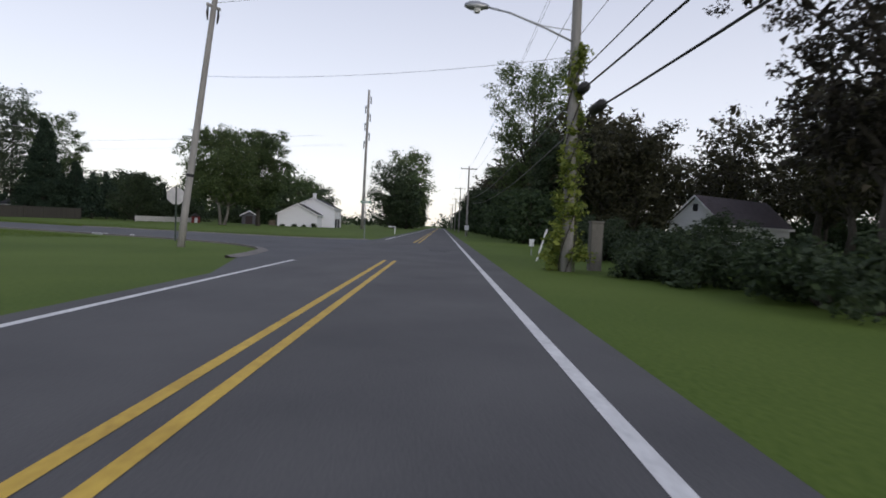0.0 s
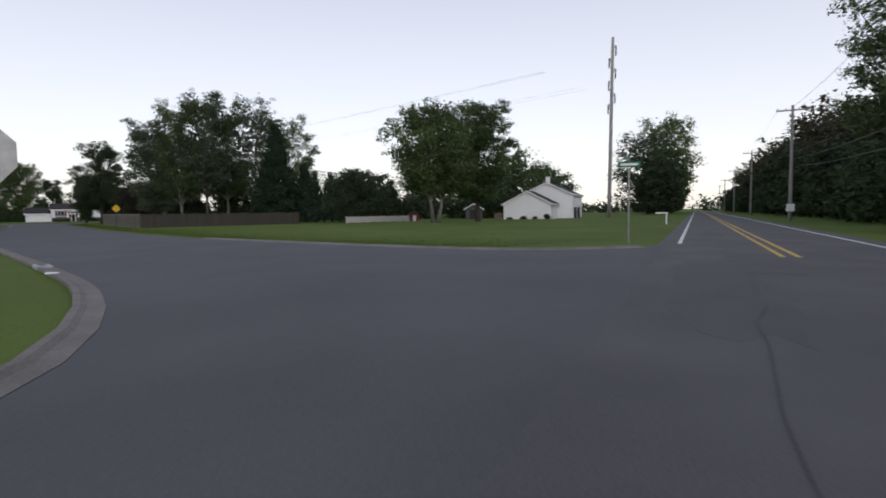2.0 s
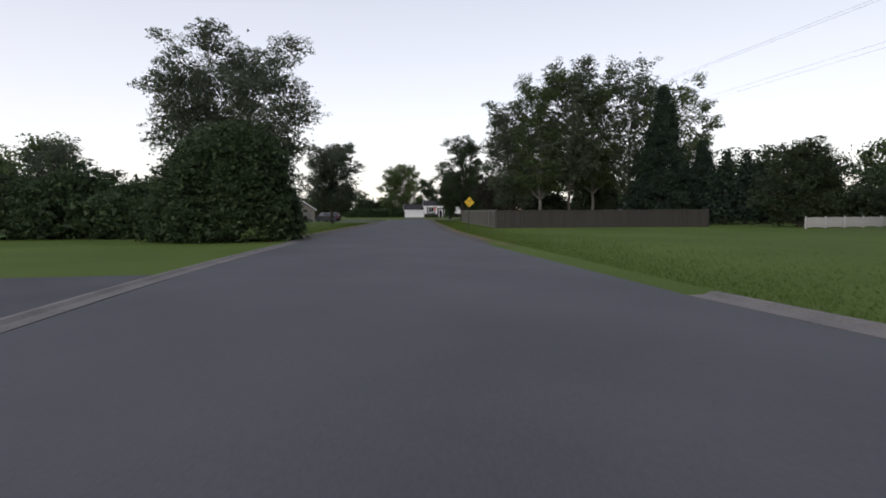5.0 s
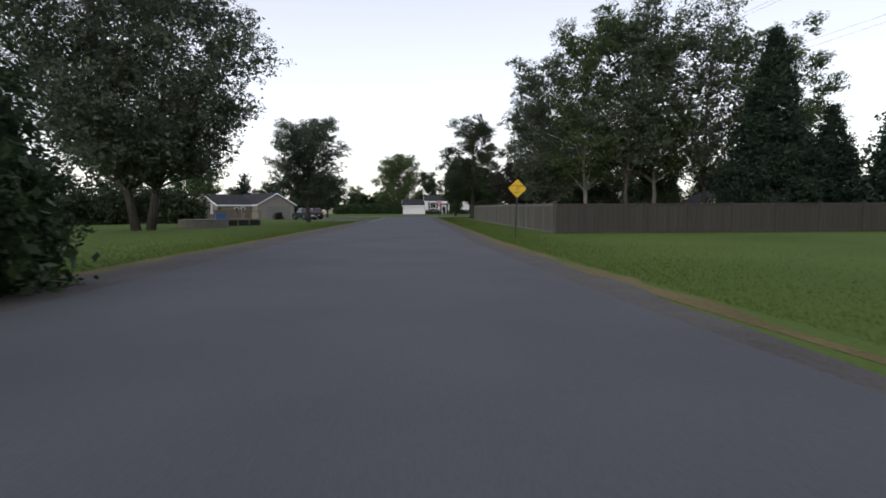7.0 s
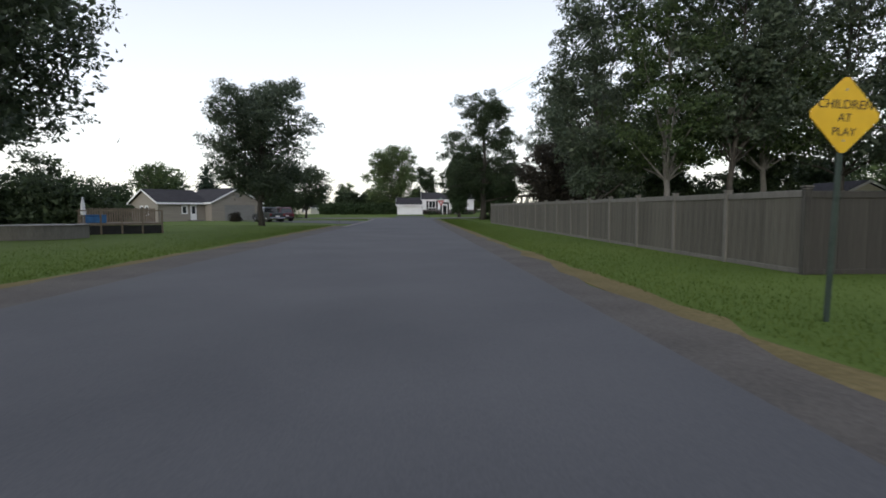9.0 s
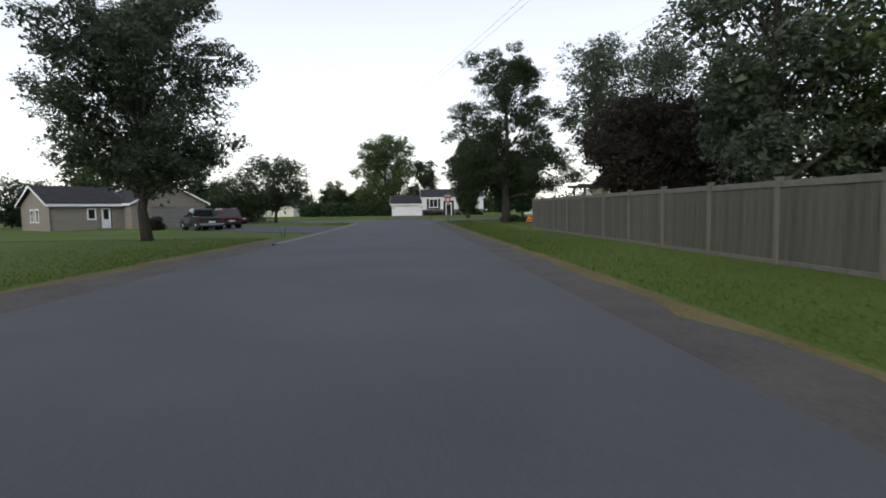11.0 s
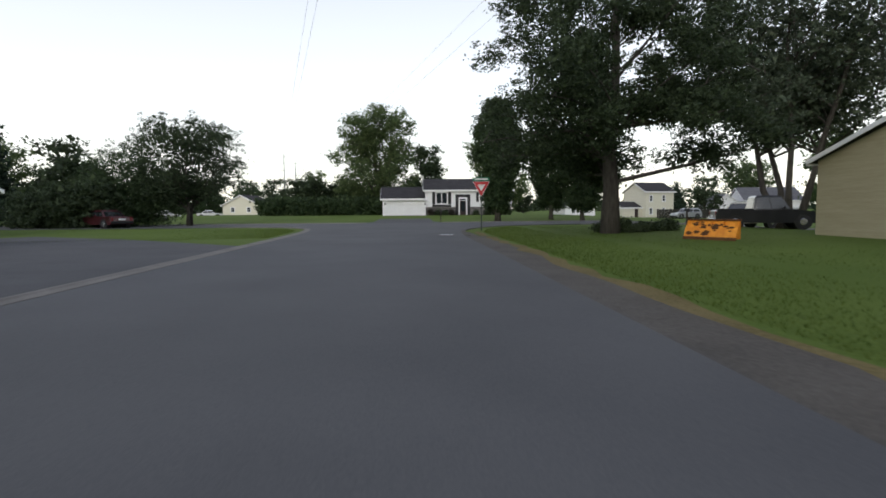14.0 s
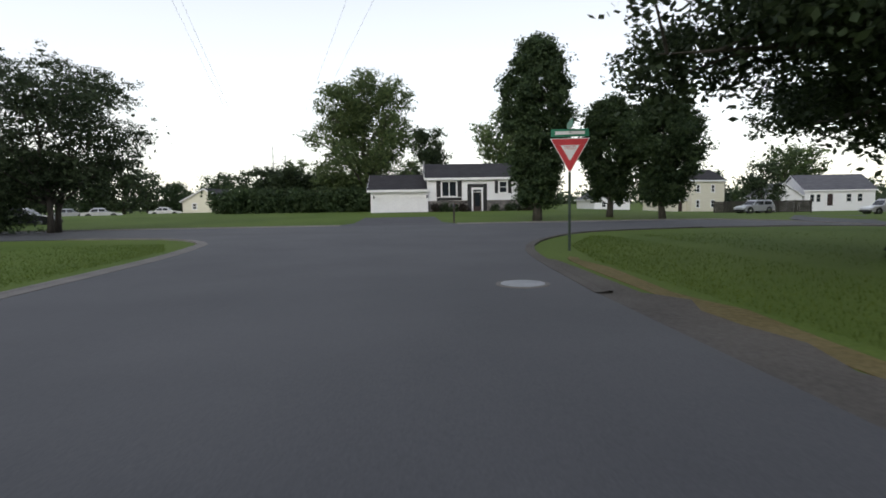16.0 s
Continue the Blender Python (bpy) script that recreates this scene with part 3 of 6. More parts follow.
def dome_bush(x, y, w, d, h, label, mat, leaves, leaf, seed=0, peak=(0, 0), turn=0):
    """A dense evergreen bush, its foliage packed over a dome whose peak may stand off centre."""
    rng = np.random.default_rng(seed + 5)
    r = random.Random(seed)
    top = thing("bush", pose(x, y, ground_z(x, y), 0, 0, turn), label, "bush")
    centres, radii = [], []
    n = 120
    for i in range(n):
        rho = math.sqrt((i + 0.5) / n)
        a = i * 2.39996 + r.uniform(-0.2, 0.2)
        z = h * (1 - rho ** 2.6) ** 0.62
        k = 0.94 * (1 - 0.1 * (1 - rho))
        lr = min(w, d) * r.uniform(0.085, 0.14)
        for q in ((1.0,) if z < 1.6 else (1.0, 0.55)):
            centres.append((math.cos(a) * rho * w / 2 * k + peak[0] * (1 - rho), math.sin(a) * rho * d / 2 * k + peak[1] * (1 - rho), max(lr * 0.7, z * q - lr * 0.8)))
            radii.append((lr, lr, lr * 1.35))
    wood = Mesh()
    for i in range(0, n, 14):
        c = Vector(centres[i])
        wood.tube([(c.x * 0.25, c.y * 0.25, -0.05), (c.x * 0.55, c.y * 0.55, c.z * 0.6), tuple(c)], [0.07, 0.045, 0.012], 5, cap=False)
    part("branches", wood, BARK, top, smooth=True)
    part("foliage", leaf_mesh("foliage", centres, radii, leaves, leaf, rng, shell=0.7, fill=0.3, big=2.4), mat, top)
    return top


# ---- houses ----
def wall(g, x0, x1, z0, z1, y, t, holes):
    """A wall in the plane y, t thick to the back, with rectangular openings (x0, x1, z0, z1) through it."""
    xs = sorted({x0, x1, *[h[0] for h in holes], *[h[1] for h in holes]})
    zs = sorted({z0, z1, *[h[2] for h in holes], *[h[3] for h in holes]})
    for a, b in zip(xs, xs[1:]):
        for c, d in zip(zs, zs[1:]):
            mx, mz = (a + b) / 2, (c + d) / 2
            if not any(h[0] < mx < h[1] and h[2] < mz < h[3] for h in holes):
                g.box(a, y, c, b, y + t, d)


def window(parent, x0, x1, z0, z1, y, shutters=True, bars=1, m=None, rail=False):
    """A framed window set into a wall that faces -y, as a part with its frame, panes and shutters."""
    m = m or Matrix()
    fr = Mesh()
    w = 0.08
    fr.box(x0 - 0.04, y - 0.05, z1 - w, x1 + 0.04, y + 0.12, z1 + 0.05).box(x0 - 0.06, y - 0.08, z0 - 0.06, x1 + 0.06, y + 0.12, z0 + w)
    fr.box(x0 - 0.04, y - 0.047, z0 + w, x0 + w, y + 0.12, z1 - w).box(x1 - w, y - 0.047, z0 + w, x1 + 0.04, y + 0.12, z1 - w)
    for i in range(1, bars + 1):
        c = x0 + (x1 - x0) * i / (bars + 1)
        fr.box(c - 0.045, y - 0.02, z0 + w, c + 0.045, y + 0.1, z1 - w)
    if rail:
        c = (z0 + z1) / 2
        fr.box(x0 + w, y - 0.015, c - 0.03, x1 - w, y + 0.1, c + 0.03)
    win = part("window", fr, TRIM, parent, "white-framed window", at=m)
    for i in range(bars + 1):
        a, b = x0 + (x1 - x0) * i / (bars + 1), x0 + (x1 - x0) * (i + 1) / (bars + 1)
        part("pane", Mesh().box(a + 0.04, y + 0.04, z0 + 0.04, b - 0.04, y + 0.055, z1 - 0.04), PANE, win)
    if shutters:
        sw = min(0.42, (x1 - x0) * 0.4)
        for a in (x0 - 0.08 - sw, x1 + 0.08):
            g = Mesh().box(a, y - 0.045, z0 - 0.03, a + sw, y - 0.004, z1 + 0.03)
            k = int((z1 - z0) / 0.12)
            for i in range(k):
                c = z0 + 0.06 + (z1 - z0 - 0.1) * i / k
                g.box(a + 0.05, y - 0.06, c, a + sw - 0.05, y - 0.045, c + 0.05)
            part("shutter", g, SHUTTER, win, "black louvred shutter")
    return win


def gable_roof(parent, x0, x1, y0, y1, eave, ridge, mat, axis="x", over=0.35, thick=0.16, trim=True, m=None):
    """A pitched roof over a rectangle, its ridge along the axis, with a white fascia."""
    g, tr = Mesh(), Mesh()
    if axis == "x":
        a0, a1, b0, b1 = x0, x1, y0, y1
        P3 = lambda a, b, z: (a, b, z)
    else:
        a0, a1, b0, b1 = y0, y1, x0, x1
        P3 = lambda a, b, z: (b, a, z)
    c = (b0 + b1) / 2
    slope = (ridge - eave) / (c - b0)
    lo = eave - slope * over
    ea, eb = a0 - over, a1 + over
    for s, e in ((b0 - over, 1), (b1 + over, -1)):
        vs = [P3(ea, s, lo), P3(eb, s, lo), P3(eb, c, ridge), P3(ea, c, ridge), P3(ea, s, lo + thick), P3(eb, s, lo + thick), P3(eb, c, ridge + thick), P3(ea, c, ridge + thick)]
        g.add(vs, [(0, 1, 2, 3), (4, 5, 6, 7), (0, 1, 5, 4), (1, 2, 6, 5), (3, 0, 4, 7), (2, 3, 7, 6)])
    roof = part("roof", g, mat, parent, at=m)
    if trim:
        for s, d in ((b0 - over, -1), (b1 + over, 1)):
            q = Mesh()
            vs = [P3(ea - 0.01, s, lo - 0.08), P3(eb + 0.01, s, lo - 0.08), P3(eb + 0.01, s + d * 0.03, lo - 0.08), P3(ea - 0.01, s + d * 0.03, lo - 0.08),
                  P3(ea - 0.01, s, lo + thick * 0.9), P3(eb + 0.01, s, lo + thick * 0.9), P3(eb + 0.01, s + d * 0.03, lo + thick * 0.9), P3(ea - 0.01, s + d * 0.03, lo + thick * 0.9)]
            q.add(vs, [(0, 1, 2, 3), (4, 5, 6, 7), (0, 1, 5, 4), (1, 2, 6, 5), (2, 3, 7, 6), (3, 0, 4, 7)])
            part("fascia", q, TRIM, roof, "white fascia board")
        for e, d in ((ea, -1), (eb, 1)):
            q = Mesh()
            for s in (b0 - over, b1 + over):
                vs = [P3(e, s, lo - 0.06), P3(e, c, ridge - 0.06), P3(e + d * 0.03, c, ridge - 0.06), P3(e + d * 0.03, s, lo - 0.06),
                      P3(e, s, lo + thick * 0.85), P3(e, c, ridge + thick * 0.85), P3(e + d * 0.03, c, ridge + thick * 0.85), P3(e + d * 0.03, s, lo + thick * 0.85)]
                q.add(vs, [(0, 1, 2, 3), (4, 5, 6, 7), (0, 1, 5, 4), (2, 3, 7, 6), (1, 2, 6, 5), (3, 0, 4, 7)])
            part("bargeboard", q, TRIM, roof, "white gable trim")
    return roof


def gable_wall(g, b0, b1, z, ridge, a, t, axis):
    """A triangular gable on top of a wall."""
    c = (b0 + b1) / 2
    g.prism([(b0, z), (b1, z), (c, ridge)], "x" if axis == "x" else "y", a, a + t)


def garage_door(parent, x0, x1, z0, z1, y, mat, label, rows=4, cols=8, m=None):
    g = Mesh()
    rh = (z1 - z0) / rows
    for i in range(rows):
        g.box(x0, y, z0 + i * rh + 0.008, x1, y + 0.05, z0 + (i + 1) * rh - 0.008)
        for j in range(cols):
            a, b = x0 + (x1 - x0) * j / cols, x0 + (x1 - x0) * (j + 1) / cols
            g.box(a + 0.09, y - 0.014, z0 + i * rh + 0.1, b - 0.09, y, z0 + (i + 1) * rh - 0.1)
    return part("garage_door", g, mat, parent, label, at=m)


def white_house():
    """The raised ranch with an attached garage that closes the street; its front stands in the plane y = 138.5."""
    Y = 138.5
    z = 0.30
    h = thing("house", pose(0, Y, 0), "white raised ranch house with black shutters, stone base and attached garage", "house")
    g = Mesh()
    main_x0, main_x1, eave, ridge = 2.05, 13.55, 3.78, 5.35
    holes = [(3.42, 4.95, 1.95, 3.5), (6.45, 7.55, 0.5, 2.75), (9.2, 10.05, 2.25, 3.45)]
    wall(g, main_x0, main_x1, 1.55, eave, 0, 0.2, [(a, b, max(c, 1.55), d) for a, b, c, d in holes])
    g.box(main_x0, 0.2, 1.55, main_x0 + 0.2, 8.4, eave).box(main_x1 - 0.2, 0.2, 1.55, main_x1, 8.4, eave).box(main_x0, 8.4, z - 0.4, main_x1, 8.6, eave)
    gable_wall(g, 0, 8.6, eave, ridge - 0.1, main_x0, 0.2, "x")
    gable_wall(g, 0, 8.6, eave, ridge - 0.1, main_x1 - 0.2, 0.2, "x")
    w = part("wall", g, SIDING, h, "white horizontal siding")
    b = Mesh()
    wall(b, main_x0 + 0.05, main_x1 - 0.05, z - 0.4, 1.55, 0.08, 0.2, [(6.45, 7.55, 0.5, 1.55)])
    b.box(main_x0 + 0.05, 0.28, z - 0.4, main_x0 + 0.25, 8.4, 1.55).box(main_x1 - 0.25, 0.28, z - 0.4, main_x1 - 0.05, 8.4, 1.55)
    base = part("wall", b, STONE, h, "grey stone-faced lower storey")
    r = random.Random(3)
    for k in range(60):
        a = main_x0 + 0.1 + r.uniform(0, 4.1)
        if k > 28:
            a = 7.7 + r.uniform(0, 5.4)
        c = z + r.uniform(-0.1, 1.05)
        sw, sh = r.uniform(0.2, 0.4), r.uniform(0.1, 0.2)
        part("stone", Mesh().box(a, 0.05, c, a + sw, 0.082, c + sh, 0.012), STONE, base)
    gable_roof(h, main_x0, main_x1, 0, 8.6, eave, ridge, SHINGLE, over=0.3)
    window(h, 3.42, 4.95, 1.95, 3.5, 0, bars=1)
    window(h, 9.2, 10.05, 2.25, 3.45, 0, bars=0, rail=True)
    part("window_board", Mesh().box(2.92, -0.06, 1.58, 5.45, -0.004, 1.86, 0.01), SHUTTER, h, "dark board under the front window")
    part("corner_trim", Mesh().box(main_x0 - 0.02, -0.03, 1.55, main_x0 + 0.14, -0.003, eave - 0.05), TRIM, h)
    # entrance: dark recess round a white-framed storm door
    s = Mesh().box(6.02, -0.06, 0.45, 6.42, -0.003, 3.2).box(7.58, -0.06, 0.45, 7.98, -0.003, 3.2).box(6.42, -0.06, 2.83, 7.58, -0.003, 3.2)
    part("door_surround", s, SHUTTER, h, "dark panelled door surround")
    f = Mesh().box(6.42, -0.1, 0.5, 6.58, 0.1, 2.83).box(7.42, -0.1, 0.5, 7.58, 0.1, 2.83).box(6.58, -0.1, 2.62, 7.42, 0.1, 2.83).box(6.58, -0.08, 2.36, 7.42, 0.08, 2.42)
    door = part("door", Mesh().box(6.58, 0.0, 0.5, 7.42, 0.06, 2.36), DARKDOOR, h, "dark front door behind a white storm door")
    part("door_frame", f, TRIM, door, "white door frame")
    part("pane", Mesh().box(6.6, 0.0, 2.43, 7.4, 0.02, 2.61), PANE, door)
    part("pane", Mesh().box(6.72, -0.03, 0.95, 7.28, -0.012, 2.25), PANE, door)
    part("door_handle", Mesh().tube([(7.34, -0.09, 1.45), (7.34, -0.09, 1.6)], 0.02, 6), CHROME, door)
    part("step", Mesh().box(6.2, -1.1, 0.15, 7.8, 0.0, 0.47, 0.03), CONCRETE, h, "concrete door step")
    # garage
    gx0, gx1, ge, gr = -3.6, 2.05, 2.68, 4.2
    g = Mesh()
    wall(g, gx0, gx1, 0.05, ge, -0.3, 0.2, [(-2.93, 1.85, 0.05, 2.28)])
    g.box(gx0, -0.1, 0.05, gx0 + 0.2, 6.9, ge).box(gx0, 6.9, 0.05, gx1, 7.1, ge)
    gable_wall(g, -0.3, 7.1, ge, gr - 0.1, gx0, 0.2, "x")
    part("garage_wall", g, SIDING, h, "white garage siding")
    gable_roof(h, gx0, gx1 - 0.35, -0.3, 7.1, ge, gr, SHINGLE, over=0.3)
    garage_door(h, -2.93, 1.85, 0.3, 2.28, -0.22, TRIM, "white two-car garage door")
    for x in (-3.28, 1.95):
        lamp = part("wall_lamp", Mesh().box(x - 0.05, -0.36, 1.95, x + 0.05, -0.3, 2.15).tube([(x, -0.42, 1.85), (x, -0.42, 2.1)], [0.05, 0.075], 6), SHUTTER, h, "small black wall lantern")
    part("chimney_pipe", Mesh().tube([(1.75, 1.5, 3.9), (1.75, 1.5, 5.6)], 0.06, 8), GALV, h, "thin metal vent pipe")
    return h


white_house()
for i, (x, w, hh) in enumerate(((2.7, 1.0, 0.8), (3.6, 1.1, 0.75), (4.6, 0.9, 0.65), (5.5, 0.9, 0.8), (8.6, 1.0, 0.6), (10.4, 1.3, 1.0), (11.6, 1.2, 1.1), (12.8, 1.2, 0.8))):
    bush(x, 137.5, w, 0.9, hh, "low clipped shrub in front of the stone base", LEAF_DARK if i % 3 else LEAF_RED, 700, 0.13, seed=40 + i, lobes=7, name="shrub")

structure("driveway_1", ribbon([(-4.6, 117.0), (3.2, 117.0), (2.3, 121), (2.0, 138.1), (-3.1, 138.1), (-3.6, 121)], 0.02), DRIVE, "dark asphalt driveway up to the garage", "driveway")


def tan_house():
    """The tan ranch house, turned to the corner, with a garage gable at its right end; the front faces -y of its own axes."""
    h = thing("house", pose(-32.2, 88.2, 0, 0, 0, 50), "tan single-storey ranch house with dark shingle roof and attached garage", "house")
    L, D, e, r = 6.2, 7.6, 2.45, 4.1
    g = Mesh()
    wall(g, 0, L, -0.1, e, 0, 0.2, [(4.1, 5.1, 0.15, 2.2), (3.0, 3.7, 1.0, 2.0)])
    g.box(0, D - 0.2, -0.1, L, D, e)
    s = Mesh()
    wall(s, -D, 0, -0.1, e, 0, 0.2, [(-3.5, -2.7, 0.8, 2.0), (-4.9, -4.1, 0.8, 2.0)])
    for v in range(len(s.v)):
        x, y, zz = s.v[v]
        s.v[v] = (y, -x, zz)
    g.add(s.v, s.f)
    g.prism([(0, e), (D, e), (D / 2, r - 0.1)], "x", 0.0, 0.2)
    part("wall", g, TANSIDING, h, "tan horizontal siding")
    gable_roof(h, 0, L, 0, D, e, r, SHINGLE, over=0.35)
    window(h, 3.0, 3.7, 1.0, 2.0, 0, shutters=False, bars=0)
    m = Matrix.Rotation(radians(-90), 4, "Z")
    window(h, -3.5, -2.7, 0.8, 2.0, 0, shutters=False, bars=0, m=m, rail=True)
    window(h, -4.9, -4.1, 0.8, 2.0, 0, shutters=False, bars=0, m=m, rail=True)
    d = part("door", Mesh().box(4.18, 0.06, 0.15, 5.02, 0.12, 2.12, 0.01), TRIM, h, "white front door")
    part("pane", Mesh().box(4.38, 0.04, 1.0, 4.82, 0.058, 1.95), PANE, d)
    part("step", Mesh().box(3.8, -1.2, -0.1, 5.4, -0.01, 0.12, 0.02), CONCRETE, h, "concrete door step")
    # garage wing with its gable to the front
    gx0, gx1, gy0, ge, gr = 6.2, 13.8, -1.6, 2.5, 4.4
    g = Mesh()
    wall(g, gx0, gx1, -0.1, ge, gy0, 0.2, [(8.1, 12.8, -0.1, 2.15)])
    g.box(gx0, gy0 + 0.2, -0.1, gx0 + 0.2, D, ge).box(gx1 - 0.2, gy0 + 0.2, -0.1, gx1, D, ge).box(gx0, D - 0.2, -0.1, gx1, D, ge)
    g.prism([(gx0, ge), (gx1, ge), ((gx0 + gx1) / 2, gr - 0.12)], "y", gy0, gy0 + 0.2)
    part("garage_wall", g, TANSIDING, h, "tan siding of the garage gable")
    gable_roof(h, gx0, gx1, gy0, D, ge, gr, SHINGLE, axis="y", over=0.3)
    garage_door(h, 8.1, 12.8, 0.0, 2.15, gy0 + 0.08, TANDOOR, "tan garage door")
    v = Mesh()
    for i in range(5):
        v.box(9.75, gy0 - 0.03, 3.2 + i * 0.09, 10.25, gy0 - 0.004, 3.26 + i * 0.09)
    part("vent", v, TANDOOR, h, "small gable vent")
    return h


tan_house()


# ---- privacy fence ----
def fence(line, label, top0, top1, panel=FENCE, frame_mat=FENCE_POST):
    """Tall panel fence: posts with caps, rails, and planks side by side, along a line of post places."""
    f = thing("fence", pose(line[0][0], line[0][1], 0), label, "fence", "backyard fence")
    o = Vector((line[0][0], line[0][1], 0))
    n = len(line)
    mesh = Mesh().box(-0.5, -0.011, 0, 0.5, 0.011, 1).data("plank")
    mesh.materials.append(panel)
    post_me = Mesh().box(-0.065, -0.065, 0, 0.065, 0.065, 1, 0.008).data("post")
    post_me.materials.append(frame_mat)
    for i, (x, y) in enumerate(line):
        t = top0 + (top1 - top0) * i / (n - 1)
        p = part("post", post_me, frame_mat, f, at=Matrix.LocRotScale(Vector((x, y, -0.15)) - o, None, (1.0, 1.0, t + 0.2)))
        part("cap", Mesh().prism([(-0.08, -0.08), (0.08, -0.08), (0.08, 0.08), (-0.08, 0.08)], "z", t + 0.05, t + 0.075), frame_mat, f, at=Matrix.Translation(Vector((x, y, 0)) - o))
        if i == n - 1:
            break
        q = Vector((*line[i + 1], 0))
        a = Vector((x, y, 0))
        d = (q - a)
        L = d.length
        d.normalize()
        ang = math.atan2(d.y, d.x)
        t2 = top0 + (top1 - top0) * (i + 1) / (n - 1)
        m = Matrix.Translation(a - o) @ Matrix.Rotation(ang, 4, "Z")
        tt = min(t, t2)
        rail = Mesh().box(0.06, -0.035, tt - 0.14, L - 0.06, 0.035, tt, 0.008)
        part("rail", rail, frame_mat, f, "pale top rail", at=m)
        part("rail", Mesh().box(0.06, -0.03, 0.0, L - 0.06, 0.03, 0.1, 0.006), frame_mat, f, at=m)
        k = max(2, int(round((L - 0.13) / 0.29)))
        w = (L - 0.13) / k
        for j in range(k):
            s = Matrix.LocRotScale(Vector((0.065 + (j + 0.5) * w, ((j % 2) - 0.5) * 0.004, 0.06)), None, (w - 0.005, 1, tt - 0.16))
            part("plank", mesh, panel, f, at=m @ s)
    return f


street_side = [(7.45 + 0.45 * (y - 28.5) / 44.3, y) for y in [28.5 + 44.3 * i / 17 for i in range(18)]]
fence(street_side, "weathered beige vinyl privacy fence along the street", 1.62, 1.92)
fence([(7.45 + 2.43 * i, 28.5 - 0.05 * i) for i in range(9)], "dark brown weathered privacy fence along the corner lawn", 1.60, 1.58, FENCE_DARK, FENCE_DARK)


# ---- trees by place ----
tree(-18.9, 38, 20.0, 8.0, "tall broadleaf tree with a full haze-greyed green crown on the lawn", LEAF_HAZE, bare=0.18, seed=1, lobes=130, leaves=175000, leaf=0.145, stems=2, trunk=0.42, shape="oval", fill=0.28)
tree(-22.5, 15.4, 5.9, 2.5, "small rounded garden tree behind the hedge", LEAF_HAZE, bare=0.15, seed=13, lobes=40, leaves=16000, leaf=0.11)
tree(-23.8, 10.8, 5.2, 2.2, "small airy garden tree behind the lawn", LEAF_LIGHT, bare=0.2, seed=14, lobes=34, leaves=7000, leaf=0.1)
tree(-13.2, 66.1, 12.6, 4.4, "rounded green tree standing on the lawn by the driveway", LEAF_HAZE, bare=0.2, seed=2, lobes=96, leaves=120000, leaf=0.115, trunk=0.26)
tree(-5.2, 153.5, 16.9, 6.9, "broad green maple behind the garage", LEAF_LIGHT, bare=0.04, seed=3, lobes=120, leaves=95000, leaf=0.2)
tree(9.8, 93.4, 17.6, 7.3, "large old oak with a thick forked trunk and dark layered crown", LEAF_DARK, bare=0.13, trunk=0.42, seed=4, lobes=150, leaves=230000, leaf=0.098, fill=0.3, big=1.6, shape="spread")
tree(-19.3, 115.5, 9.3, 4.9, "small spreading crab apple tree with an open crown", LEAF_DARK, bare=0.2, seed=5, lobes=90, leaves=80000, leaf=0.089, stems=2, dense=0.75)
tree(8.7, 120.5, 11.9, 2.7, "dark dense columnar evergreen on the far lawn", HEDGE, bare=0.06, seed=6, lobes=110, leaves=56000, leaf=0.18, shape="column")
tree(15.0, 124, 8.6, 2.7, "dark rounded evergreen on the far lawn", HEDGE, bare=0.12, seed=7, lobes=80, leaves=34000, leaf=0.19, shape="column")
tree(17.2, 120.2, 8.0, 2.8, "dark rounded evergreen on the far lawn", HEDGE, bare=0.12, seed=8, lobes=80, leaves=36000, leaf=0.19, shape="column")
tree(3.5, 178, 13.5, 4.2, "dark round tree behind the house", LEAF_DARK, bare=0.05, seed=9, lobes=60, leaves=16000, leaf=0.32)
tree(18, 176, 17, 6.6, "pale green tree behind the house", LEAF_LIGHT, bare=0.08, seed=10, lobes=60, leaves=22000, leaf=0.34)
# poplars behind the fence
for i, (x, y, h, r) in enumerate(((13.5, 58, 17.5, 4.4), (17.5, 55, 20.3, 4.4), (21.5, 53.5, 22.3, 4.6), (25.5, 57, 21.2, 4.6), (30.5, 55, 22.3, 5.4), (35.5, 52, 19, 5.2))):
    tree(x, y, h, r, "tall poplar with pale upright limbs behind the fence", LEAF if i % 2 else LEAF_HAZE, bare=(0.13, 0.2, 0.24, 0.24, 0.2, 0.16)[i], trunk=0.24, seed=20 + i, lobes=84, leaves=(60000 if i < 2 else 40000), leaf=(0.145 if i < 2 else 0.19), shape="oval", dense=0.75, bark=PALEBARK if i % 2 else BARK)
tree(29.8, 43.8, 16.2, 5.2, "tall dark spruce at the end of the fence", NEEDLE, bare=0.01, seed=30, lobes=130, leaves=80000, leaf=0.18, shape="cone")
tree(34.4, 43.0, 9.8, 3.9, "smaller dark spruce beside the tall one", NEEDLE, bare=0.01, seed=31, lobes=110, leaves=40000, leaf=0.16, shape="cone")
tree(34.2, 26.2, 7.5, 3.8, "dark rounded tree behind the white fence", LEAF_DARK, bare=0.03, seed=15, lobes=80, leaves=40000, leaf=0.14)
tree(14.4, 69.6, 7.6, 4.2, "dark red-leaved tree over the yard fence", LEAF_RED, bare=0.2, seed=32, lobes=130, leaves=90000, leaf=0.12)
